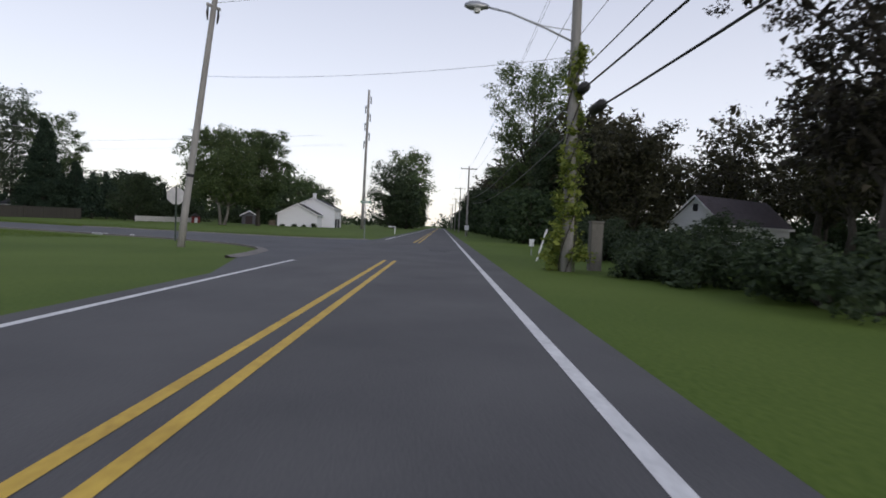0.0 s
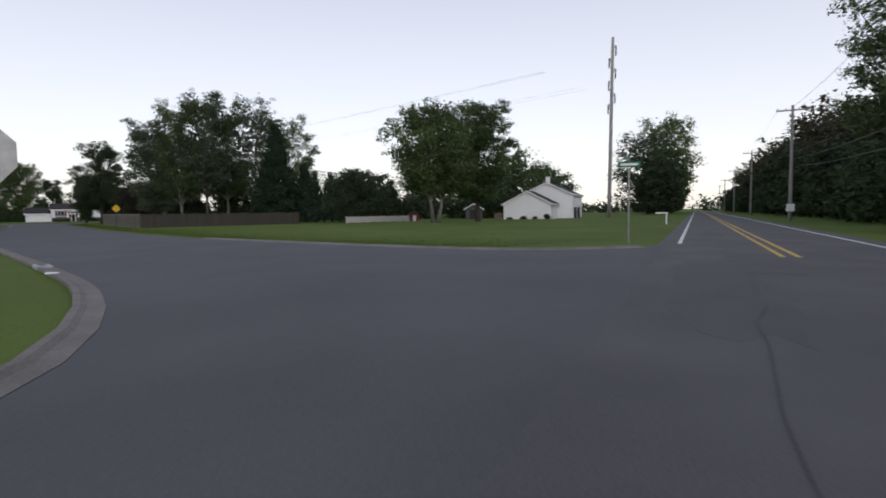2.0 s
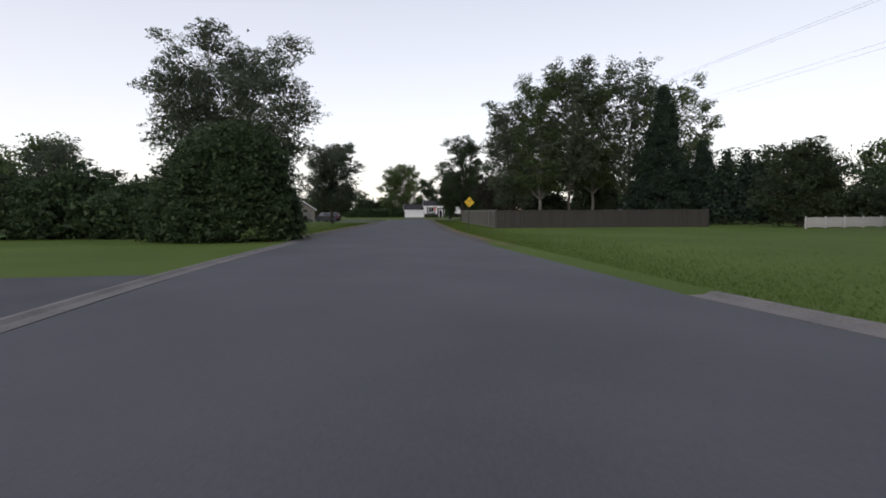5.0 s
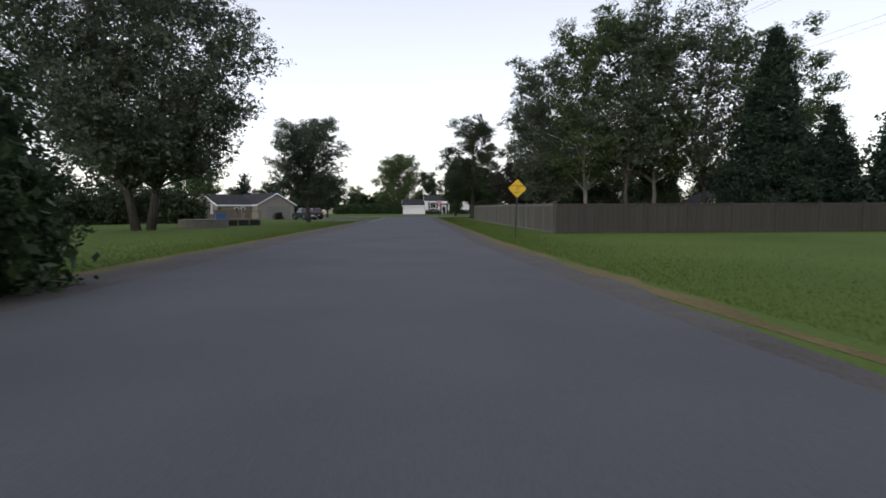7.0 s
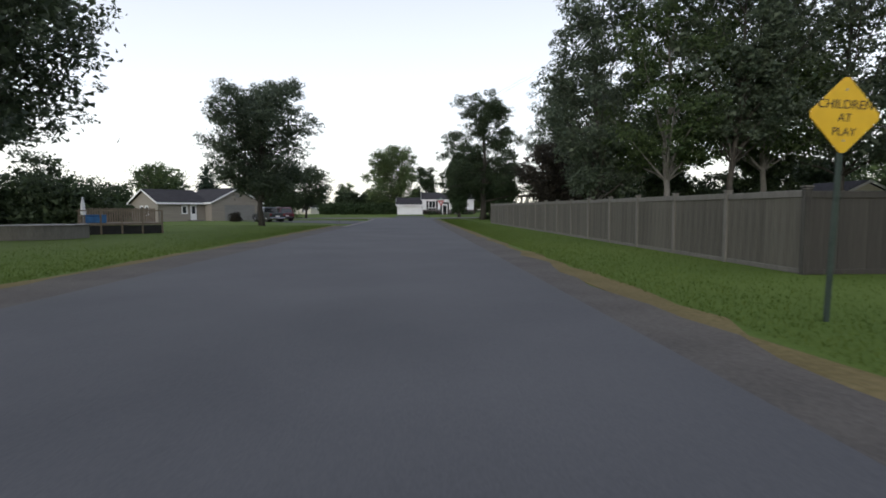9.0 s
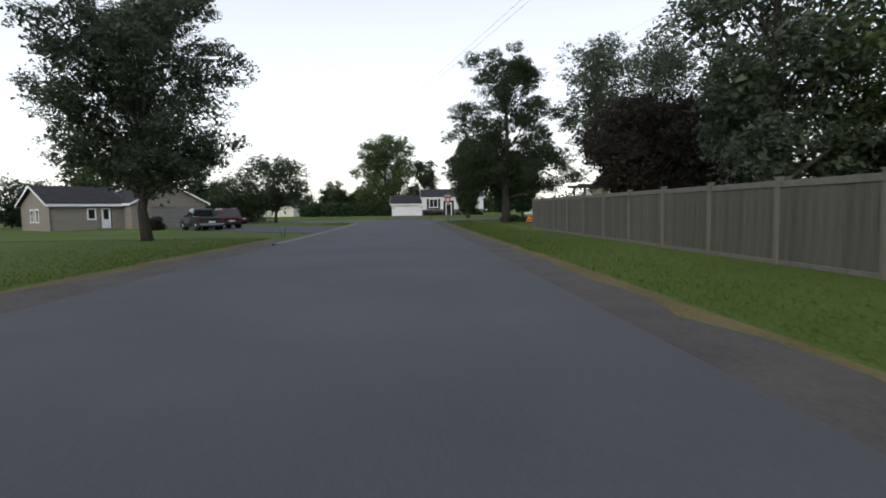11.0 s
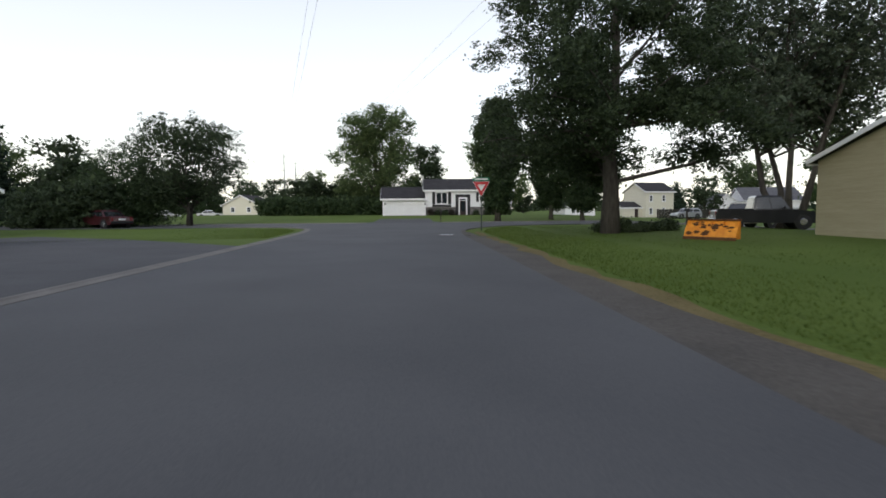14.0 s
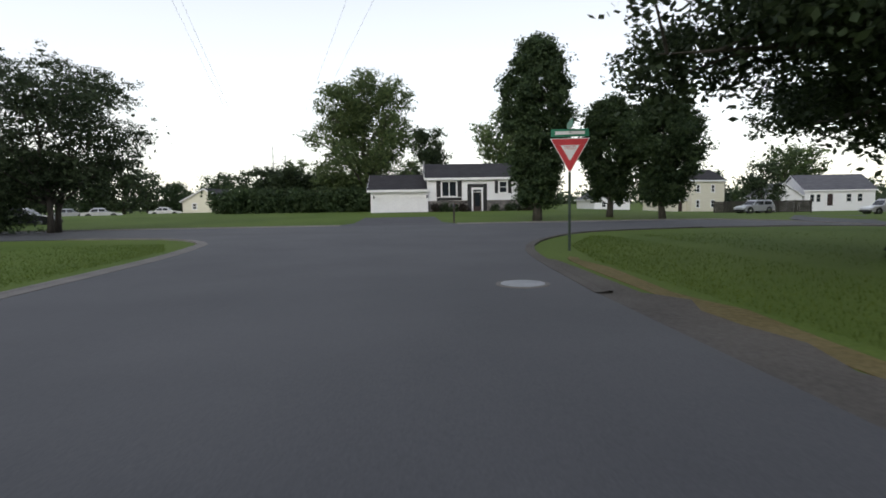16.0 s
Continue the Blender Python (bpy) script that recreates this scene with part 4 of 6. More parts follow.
# dark shrubs and low trees in the yards behind the fence
bush(20.5, 61.5, 8.5, 3.6, 4.7, "dark overgrown shrubs behind the yard fence", LEAF_DARK, 30000, 0.15, seed=63, lobes=40, turn=12, name="shrub")
tree(27.4, 59.8, 5.6, 2.5, "small dark rounded tree behind the yard fence", LEAF_DARK, bare=0.03, seed=64, lobes=60, leaves=22000, leaf=0.17)
tree(39.9, 69.6, 6.6, 3.3, "small dark rounded tree behind the yard fence", LEAF_DARK, bare=0.03, seed=65, lobes=60, leaves=20000, leaf=0.2)
tree(31.0, 63.4, 5.3, 1.5, "small dark spruce behind the yard fence", NEEDLE, bare=0.02, seed=66, lobes=60, leaves=12000, leaf=0.15, shape="cone")
tree(27.6, 105, 22.5, 8.8, "tall many-stemmed tree beyond the garage", LEAF_HAZE, bare=0.3, seed=33, lobes=140, leaves=115000, leaf=0.18, stems=5, dense=0.65)
tree(36, 96, 17, 6.0, "tall many-stemmed tree beyond the garage", LEAF_DARK, bare=0.28, seed=34, lobes=44, leaves=26000, leaf=0.24, stems=3)
# corner maple and the row along the far side of the corner lawn
tree(37.4, 10.5, 14.4, 5.9, "wide silver maple with two pale forked trunks", LEAF_LIGHT, bare=0.25, seed=35, lobes=100, leaves=80000, leaf=0.17, stems=2, dense=0.65, bark=PALEBARK)
bush(61, 39, 34, 6, 4.4, "dark row of shrubs behind the maples", LEAF_DARK, 30000, 0.2, seed=62, lobes=60, turn=-40, name="shrub_row")
tree(44.6, 10.4, 15.4, 4.7, "dark maple beside the pale one", LEAF, bare=0.2, seed=39, lobes=96, leaves=70000, leaf=0.17, dense=0.65)
tree(117, 29.4, 19.3, 8.4, "broad green tree beside the main road", LEAF_DARK, bare=0.04, seed=36, lobes=90, leaves=26000, leaf=0.32)
tree(134, 35, 26, 9.4, "broad pale tree beside the main road", LEAF_LIGHT, bare=0.08, seed=37, lobes=80, leaves=24000, leaf=0.36)
# left side of the side street
bush(-18.5, 12.5, 12, 7, 3.7, "dark dense hedge bushes beside the street", HEDGE, 46000, 0.145, seed=50, lobes=56, name="hedge_bush", category="bush")
dome_bush(-9.3, 7.6, 7.6, 6.2, 5.5, "tall dense dark green bush clipped to a dome", HEDGE, 130000, 0.08, seed=51, peak=(1.1, 0.2))
bush(-24, 12, 9, 5, 3.4, "dark overgrown hedge behind the driveway", LEAF_DARK, 28000, 0.16, seed=52, lobes=30, name="hedge")
bush(-34, 16, 11, 6, 3.8, "dark overgrown hedge behind the driveway", LEAF_DARK, 26000, 0.18, seed=53, lobes=30, name="hedge")
bush(-31, 59, 22, 5, 3.7, "dark overgrown hedge behind the pool", LEAF_DARK, 34000, 0.17, seed=61, lobes=60, turn=33, name="hedge")
tree(-38, 30, 6.2, 3.2, "small tree behind the hedge", LEAF, bare=0.1, seed=54, leaves=18000, leaf=0.25)
tree(-50, 34, 6.8, 3.6, "green tree behind the hedge", LEAF_LIGHT, bare=0.1, seed=55, leaves=18000, leaf=0.27)
bush(-24.0, 114.6, 8.4, 5.2, 6.6, "large dark rounded shrub beside the driveway", HEDGE, 50000, 0.11, seed=56, lobes=46, name="shrub")
bush(-27, 112, 9, 5, 4.2, "dark shrubs beside the driveway", LEAF_DARK, 22000, 0.18, seed=57, lobes=28, name="shrub")
bush(-13.2, 149.5, 20, 4.0, 2.6, "long clipped dark hedge beside the garage lawn", HEDGE, 36000, 0.17, seed=58, lobes=90, square=True, name="hedge", category="hedge")
tree(-17, 158, 5.8, 3.4, "dark rounded tree behind the hedge", LEAF_DARK, bare=0.04, seed=59, lobes=60, leaves=18000, leaf=0.27)
tree(-12.5, 160, 5.2, 3.0, "dark rounded tree behind the hedge", LEAF_DARK, bare=0.04, seed=60, lobes=60, leaves=14000, leaf=0.27)

# prototypes of the far woods, copied about
PROTO = [tree(400 + 30 * i, -400, h, r, lab, mat, bare=b, seed=70 + i, leaves=n, leaf=lf, lobes=56, shape=sh) for i, (h, r, lab, mat, b, n, lf, sh) in enumerate((
    (12, 5.0, "dark green tree in the far row", LEAF_DARK, 0.05, 3600, 0.54, "round"),
    (15, 5.2, "green tree in the far row", LEAF, 0.08, 3600, 0.58, "round"),
    (11, 3.6, "dark conifer in the far row", NEEDLE, 0.02, 3600, 0.5, "cone"),
    (17, 5.4, "tall thin-crowned tree of the roadside wood", LEAF_WOOD, 0.30, 5200, 0.43, "oval"),
    (20, 5.6, "tall rusty-leaved tree of the roadside wood", LEAF_WOOD, 0.26, 5200, 0.45, "oval"),
    (8, 4.2, "low dark tree in the far row", HEDGE, 0.02, 4600, 0.38, "round")))]


def plant(i, x, y, s, turn):
    q = copy_thing(PROTO[i], Matrix.LocRotScale((x, y, ground_z(x, y)), Euler((0, 0, radians(turn))), (s, s, s)))
    q.scale = (s, s, s)
    return q


rr = random.Random(12)
# rows behind the white fence and the maple, behind the yard fence, along the cross street and the far distance
ROW = [((32, 34), (58, 56), 7, (0, 2, 5), 0.75), ((60, 52), (100, 62), 6, (0, 5, 1), 0.8), ((74, 30), (84, 46), 3, (0, 1), 0.9), ((62, 30), (72, 34), 2, (0, 5), 0.8),
       ((16, 66), (46, 68), 5, (0, 5, 2), 0.42), ((46, 60), (70, 74), 4, (0, 1), 0.55), ((-44, 112), (-30, 120), 4, (1, 0, 2), 0.75), ((-70, 96), (-46, 112), 5, (0, 1, 5), 0.8),
       ((-62, 46), (-40, 56), 4, (0, 5, 1), 0.5), ((-90, 60), (-60, 74), 5, (1, 0), 0.9), ((-70, 160), (-30, 200), 8, (0, 5, 1), 0.75), ((-110, 190), (-40, 250), 9, (1, 0, 5), 0.9),
       ((-26, 190), (30, 196), 8, (0, 1, 5), 0.6), ((64, 188), (96, 200), 5, (0, 1, 5), 0.8), ((52, 134), (90, 160), 6, (0, 1, 2), 0.8), ((70, 112), (100, 126), 4, (0, 1, 2), 0.9),
       ((-64, 26), (-44, 20), 4, (0, 5), 0.42), ((-100, -10), (-60, 10), 6, (0, 1), 0.9), ((110, 22), (150, 44), 5, (1, 0), 1.0), ((150, 46), (260, 104), 9, (0, 1), 1.1),
       ((110, 60), (180, 110), 8, (0, 1, 5), 1.1)]
for (x0, y0), (x1, y1), n, kinds, s in ROW:
    for k in range(n):
        t = (k + 0.5) / n
        plant(rr.choice(kinds), x0 + (x1 - x0) * t + rr.uniform(-2, 2), y0 + (y1 - y0) * t + rr.uniform(-2.5, 2.5), s * rr.uniform(0.8, 1.2), rr.uniform(0, 360))
plant(0, 56.0, 166.5, 0.66, 40)
plant(2, 60.5, 186, 0.7, 10)
# the dark wood on the right side of the main road, open before the small white house
for m in range(2, 230, 6):
    for n in (-50, -56, -62):
        mm_, nn_ = m + rr.uniform(-2, 2), n + rr.uniform(-1.5, 1.5)
        if math.degrees(math.atan2(-(nn_ + 41.1), mm_ + 43.3)) > 20 or (m > 120 and n < -60):
            continue
        x, y = P(mm_, nn_)
        plant(rr.choice((3, 4, 0, 3)) if n < -52 else rr.choice((0, 5, 5)), x, y, rr.uniform(0.75, 1.0) * (0.8 if n > -52 else 1.0) * (0.78 if m < 26 else 1.0), rr.uniform(0, 360))
for m in range(-34, 50, 11):
    for n in (-76, -86):
        x, y = P(m + rr.uniform(-2, 2), n + rr.uniform(-2, 2))
        plant(rr.choice((3, 4, 3)), x, y, rr.uniform(0.68, 0.95), rr.uniform(0, 360))
for m in range(-40, 70, 8):
    x, y = P(m + rr.uniform(-2, 2), -98 + rr.uniform(-3, 3))
    plant(rr.choice((0, 5)), x, y, rr.uniform(0.8, 1.1), rr.uniform(0, 360))
for m in range(-34, 70, 5):
    x, y = P(m + rr.uniform(-1.5, 1.5), -91 + rr.uniform(-2, 2))
    plant(5, x, y, rr.uniform(0.45, 0.62), rr.uniform(0, 360))
for m in range(32, 90, 6):
    x, y = P(m + rr.uniform(-1.5, 1.5), -71 + rr.uniform(-2, 2))
    plant(5, x, y, rr.uniform(0.5, 0.7), rr.uniform(0, 360))
tree(51, -33.5, 24.5, 6.0, "tall leafy tree standing above the roadside wood", LEAF_LIGHT, bare=0.2, seed=90, lobes=80, leaves=46000, leaf=0.2, shape="oval")
for i, (m, n, h, r) in enumerate(((7, -52, 10.4, 3.2), (1.0, -57, 10.5, 3.4), (14, -53.5, 9.5, 3.2))):
    x, y = P(m, n)
    tree(x, y, h, r, "dense dark tree at the edge of the roadside wood", LEAF_WOOD if i % 2 else LEAF_DARK, bare=0.1, seed=150 + i, lobes=80, leaves=24000, leaf=0.2, shape="oval", dense=0.7)
for i, (m, n, w, h) in enumerate(((-19, -48.3, 5, 1.9), (-24, -49.5, 6, 1.65), (-29, -47.9, 5, 1.2), (-33.5, -48.6, 5, 1.3), (-21, -52.5, 7, 2.1))):
    x, y = P(m, n)
    bush(x, y, w, 4, h, "dense dark roadside shrub", LEAF_DARK, 13000, 0.085, seed=100 + i, lobes=22, turn=27, name="shrub")
tree(-2.5, -60.5, 15, 4.4, "dark rusty-leaved tree near the road", LEAF_RED, bare=0.2, seed=121, lobes=50, leaves=34000, leaf=0.14, dense=0.7)
for p in PROTO:
    for o in (*p.children_recursive, p):
        bpy.data.objects.remove(o)


# the far woods all round, a low dark line on the horizon
def far_woods():
    r = random.Random(77)
    c, q = [], []
    for i in range(420):
        a = 6.2832 * i / 420
        d = r.uniform(300, 420)
        h = r.uniform(5, 11)
        c.append((20 + math.sin(a) * d, 40 + math.cos(a) * d, h * 0.3))
        q.append((r.uniform(6, 11), r.uniform(6, 11), h * 0.75))
    ob = part("far_woods", leaf_mesh("far_woods", c, q, 60000, 1.8, np.random.default_rng(9), shell=0.5), LEAF_DARK, None)
    tagged(ob, "distant dark line of woods on the horizon", "woods", "", "stuff")


far_woods()


# ---- poles and signs ----
def pole(x, y, h, r, label, lean=(0, 0), name="utility_pole"):
    p = thing(name, pose(x, y, 0), label, "pole")
    n = 8
    part("post", Mesh().tube([(lean[0] * h * i / n, lean[1] * h * i / n, h * i / n - (0.3 if i == 0 else 0)) for i in range(n + 1)], [r * (1 - 0.35 * i / n) for i in range(n + 1)], 12), POLEWOOD, p, smooth=True)
    return p


def text(s, size, m, mat, parent, name="lettering", depth=0.002):
    cu = bpy.data.curves.new(name, "FONT")
    cu.body, cu.size, cu.extrude, cu.align_x, cu.align_y = s, size, depth, "CENTER", "CENTER"
    tmp = bpy.data.objects.new(name, cu)
    scene.collection.objects.link(tmp)
    me = bpy.data.meshes.new_from_object(tmp.evaluated_get(bpy.context.evaluated_depsgraph_get()))
    bpy.data.objects.remove(tmp)
    return part(name, me, mat, parent, at=m)


SIGN_YELLOW = material("faded_yellow_sign", (0.55, 0.33, 0.012), (0.72, 0.46, 0.025), 0.5, grain=5, stain=1.5, bump=0.03)
SIGN_RED = material("red_sign_sheet", (0.42, 0.02, 0.03), (0.58, 0.04, 0.05), 0.45, grain=5, stain=1.5, bump=0.03)
SIGN_WHITE = material("white_sign_sheet", (0.62, 0.62, 0.62), (0.8, 0.8, 0.8), 0.45, grain=5, stain=1.5, bump=0.03)
SIGN_GREEN = material("green_sign_sheet", (0.01, 0.14, 0.075), (0.02, 0.22, 0.12), 0.45, grain=5, stain=1.5, bump=0.03)
SIGN_BLACK = material("black_sign_ink", (0.012, 0.012, 0.012), (0.03, 0.03, 0.03), 0.6, bump=0)
SIGN_BACK = material("bare_aluminium_sign_back", (0.30, 0.30, 0.31), (0.45, 0.45, 0.46), 0.5, metal=0.5, grain=6, stain=1.5, bump=0.05)
ORANGE = material("rusty_orange_plow_paint", (0.55, 0.17, 0.012), (0.80, 0.34, 0.03), 0.55, grain=5, stain=2.5, bump=0.2)
ORANGE_RUST = material("bare_rusted_steel", (0.05, 0.025, 0.012), (0.14, 0.06, 0.02), 0.9, grain=16, stain=3, bump=0.4)


def poly_plate(corners, y0, y1):
    return Mesh().prism(corners, "y", y0, y1)


def warning_sign():
    s = thing("warning_sign", pose(4.54, 24.3, 0, 0, 2, 2), "yellow diamond children at play sign on a thin post", "road sign")
    part("post", Mesh().box(-0.03, 0.0, -0.3, 0.03, 0.035, 2.55, 0.006), GREENPOST, s)
    a = 0.43
    def rounded(q, k):
        return [(k, 2.25 - q + k), (q - k, 2.25 - k), (q - k, 2.25 + k), (k, 2.25 + q - k), (-k, 2.25 + q - k), (-q + k, 2.25 + k), (-q + k, 2.25 - k), (-k, 2.25 - q + k)]
    pl = part("plate", poly_plate(rounded(a, 0.03), -0.012, -0.002), SIGN_YELLOW, s, "faded yellow plate")
    for body, z, size in (("CHILDREN", 2.36, 0.135), ("AT", 2.22, 0.125), ("PLAY", 2.07, 0.125)):
        text(body, size, Matrix.Translation((0, -0.0145, z)) @ Matrix.Rotation(radians(90), 4, "X"), SIGN_BLACK, pl)
    for z in (2.52, 1.98):
        part("bolt", Mesh().tube([(0, -0.02, z), (0, -0.01, z)], 0.012, 6), GALV, pl)
    return s


def yield_sign():
    s = thing("yield_sign", pose(4.1, 98.4, 0, 0, 0, -9), "red and white yield sign with green name blades", "road sign")
    part("post", Mesh().box(-0.032, 0.0, -0.3, 0.032, 0.04, 2.95, 0.006), GREENPOST, s)
    zt, w, h = 2.82, 0.49, 0.84
    def tri(k):
        return [(-w + 1.6 * k, zt - 0.9 * k), (-w + 2.1 * k, zt - 1.6 * k), (-0.02, zt - h + 1.9 * k), (0.02, zt - h + 1.9 * k), (w - 2.1 * k, zt - 1.6 * k), (w - 1.6 * k, zt - 0.9 * k)]
    pl = part("plate", poly_plate(tri(0.0), -0.012, -0.002), SIGN_WHITE, s, "white triangular plate")
    part("border", poly_plate(tri(0.018), -0.0165, -0.0125), SIGN_RED, pl, "red triangular border")
    part("centre", poly_plate([(-0.23, zt - 0.17), (0.23, zt - 0.17), (0.0, zt - 0.56)], -0.0205, -0.0168), SIGN_WHITE, pl, "white centre triangle")
    text("YIELD", 0.115, Matrix.Translation((0, -0.0225, zt - 0.235)) @ Matrix.Rotation(radians(90), 4, "X"), SIGN_RED, pl)
    b1 = part("name_blade", Mesh().box(-0.47, -0.008, 2.86, 0.47, 0.008, 3.05, 0.004), SIGN_GREEN, s, "green street name blade")
    part("lettering", Mesh().box(-0.36, -0.011, 2.915, 0.36, -0.0085, 2.995), SIGN_WHITE, b1)
    b2 = part("name_blade", Mesh().box(-0.008, -0.47, 3.07, 0.008, 0.47, 3.25, 0.004), SIGN_GREEN, s, "green street name blade")
    part("lettering", Mesh().box(0.0085, -0.36, 3.125, 0.011, 0.36, 3.2), SIGN_WHITE, b2)
    part("bracket", Mesh().box(-0.03, -0.03, 2.95, 0.03, 0.03, 2.99, 0.004).box(-0.025, -0.025, 3.04, 0.025, 0.025, 3.08, 0.004), GALV, s)
    return s


def stop_sign():
    s = thing("stop_sign", pose(-3.38, -33.73, 0, 0, 0, -25), "octagonal stop sign with bare metal back, dark post", "road sign")
    part("post", Mesh().box(-0.032, -0.045, -0.3, 0.032, 0.0, 2.6, 0.006), GREENPOST, s)
    r = 0.42
    oc = [(r * math.cos(radians(22.5 + 45 * i)), 2.12 + r * math.sin(radians(22.5 + 45 * i))) for i in range(8)]
    pl = part("plate", poly_plate(oc, 0.001, 0.008), SIGN_BACK, s, "bare grey metal sign back")
    part("face", poly_plate([(x * 0.985, 2.12 + (z - 2.12) * 0.985) for x, z in oc], 0.0085, 0.011), SIGN_RED, pl, "red sign face")
    for z in (2.35, 1.9):
        part("bolt", Mesh().tube([(0, -0.06, z), (0, -0.045, z)], 0.015, 6), GALV, s)
    return s


warning_sign()
yield_sign()
stop_sign()
corner_pole = pole(-6.2, -37.8, 12.5, 0.14, "tall weathered wooden utility pole leaning on the corner lawn", lean=(0.1, -0.045))
vine_pole = pole(-3.6, -52.2, 11.5, 0.19, "wooden utility pole overgrown with climbing vines", lean=(0.0, 0.01))
far_pole = pole(73.7, 10.3, 29.2, 0.34, "very tall bare wooden pole with insulators near its top", lean=(0.0, -0.02))


# ---- wires, pole fittings ----
def wire(a, b, sag, r, label="thin black overhead cable", name="cable", n=14):
    pts = [Vector(a).lerp(Vector(b), i / n) - Vector((0, 0, sag * 4 * (i / n) * (1 - i / n))) for i in range(n + 1)]
    g = Mesh().tube(pts, r, 5)
    ob = part(name, g, WIRE, None)
    return tagged(ob, label, "cable", "overhead cables")


def crossarm(p, z, turn, length, label):
    m = Matrix.Translation((0, 0, z)) @ Matrix.Rotation(radians(turn), 4, "Z")
    arm = part("crossarm", Mesh().box(-length / 2, -0.17, -0.06, length / 2, -0.07, 0.06, 0.01), POLEWOOD, p, label, at=m)
    for x in (-length / 2 + 0.12, -length / 5, length / 5, length / 2 - 0.12):
        part("insulator", Mesh().tube([(x, -0.12, 0.06), (x, -0.12, 0.12), (x, -0.12, 0.2)], [0.02, 0.05, 0.035], 7), GALV, arm)


road_poles = [P(32.5, -44.6), P(72, -44.8), P(116, -45), P(160, -45), P(205, -45.2)]
for i, (x, y) in enumerate(road_poles):
    p = pole(x, y, 9.9, 0.16, "wooden utility pole with a crossarm beside the main road")
    crossarm(p, 9.5, 117, 2.4, "weathered wooden crossarm")
    if i == 0:
        sg = part("notice", Mesh().box(-0.3, -0.2, 0.85, 0.3, -0.18, 1.5, 0.005), SIGN_WHITE, p, "small white square sign", at=Matrix.Rotation(radians(-63), 4, "Z"))
back_pole = P(-78, -45.3)
pole(*back_pole, 11, 0.17, "wooden utility pole beside the main road")

# closures and lamp on the vine pole
lamp = Mesh().tube([(0, 0.0, 6.95), (-0.55, 0.85, 7.35), (-1.15, 1.8, 7.72), (-1.55, 2.45, 7.85)], 0.03, 8)
arm = part("lamp_arm", lamp, GALV, vine_pole, "thin curved steel lamp arm", smooth=True)
part("brace", Mesh().tube([(0, 0, 7.35), (-0.6, 0.93, 7.42), (-1.15, 1.8, 7.72)], 0.014, 6), GALV, arm)
d = Vector((-0.53, 0.85, 0)).normalized()
o = Vector((-1.5, 2.38, 7.85))
head = Mesh().tube([o, o + d * 0.14, o + d * 0.32, o + d * 0.55, o + d * 0.72], [0.06, 0.1, 0.14, 0.13, 0.05], 10)
hd = part("lamp_head", head, GALV, vine_pole, "grey cobra-head street lamp", smooth=True)
part("lens", Mesh().tube([o + d * 0.34 + Vector((0, 0, -0.1)), o + d * 0.34 + Vector((0, 0, -0.2))], [0.13, 0.08], 10), SIGN_WHITE, hd, "clear lamp lens")
for i, (z, k) in enumerate(((5.55, 0.1), (4.95, 0.55))):
    a = N * (-0.15 - 0.4 * i) + Vector((0, 0, z))
    part("splice_closure", Mesh().tube([a - U * (k + 0.5), a - U * (k + 0.44), a - U * (k - 0.44), a - U * (k - 0.5)], [0.08, 0.16, 0.16, 0.08], 12), WIRE, vine_pole, "black cable splice closure", smooth=True)
VP = Vector((-3.6, -52.2, 0))
BP = Vector((*back_pole, 0))
F0 = Vector((*road_poles[0], 0))
for z, r, s in ((5.55, 0.028, 0.5), (4.95, 0.03, 0.6), (6.1, 0.018, 0.4), (7.3, 0.009, 0.4), (8.6, 0.008, 0.5)):
    off = N * (-0.55 if z < 5 else -0.15 if z < 6 else -0.1)
    wire(VP + off + Vector((0, 0, z)), BP + off + Vector((0, 0, z + 0.3)), s, r)
    wire(VP + off + Vector((0, 0, z)), F0 + off + Vector((0, 0, z - 0.2)), s * 1.6, r)
for z in (10.9, 10.6):
    wire(VP + Vector((0, 0, z)), F0 + Vector((0, 0, 9.7)), 0.8, 0.007)
    wire(VP + Vector((0, 0, z)), BP + Vector((0, 0, z)), 0.8, 0.007)
for i in range(4):
    a, b = Vector((*road_poles[i], 0)), Vector((*road_poles[i + 1], 0))
    for k, z in ((-1.0, 9.7), (1.0, 9.7), (0.1, 6.4)):
        wire(a + N * k + Vector((0, 0, z)), b + N * k + Vector((0, 0, z)), 0.6, 0.01 if z > 9 else 0.02, n=8)
CP = Vector((-6.2, -37.8, 0))
wire(CP + Vector((0.95, -0.43, 9.6)), VP + Vector((0, 0, 10.6)), 0.4, 0.007)
wire(CP + Vector((0.67, -0.3, 6.7)), VP + Vector((0, 0, 6.6)), 0.25, 0.006)
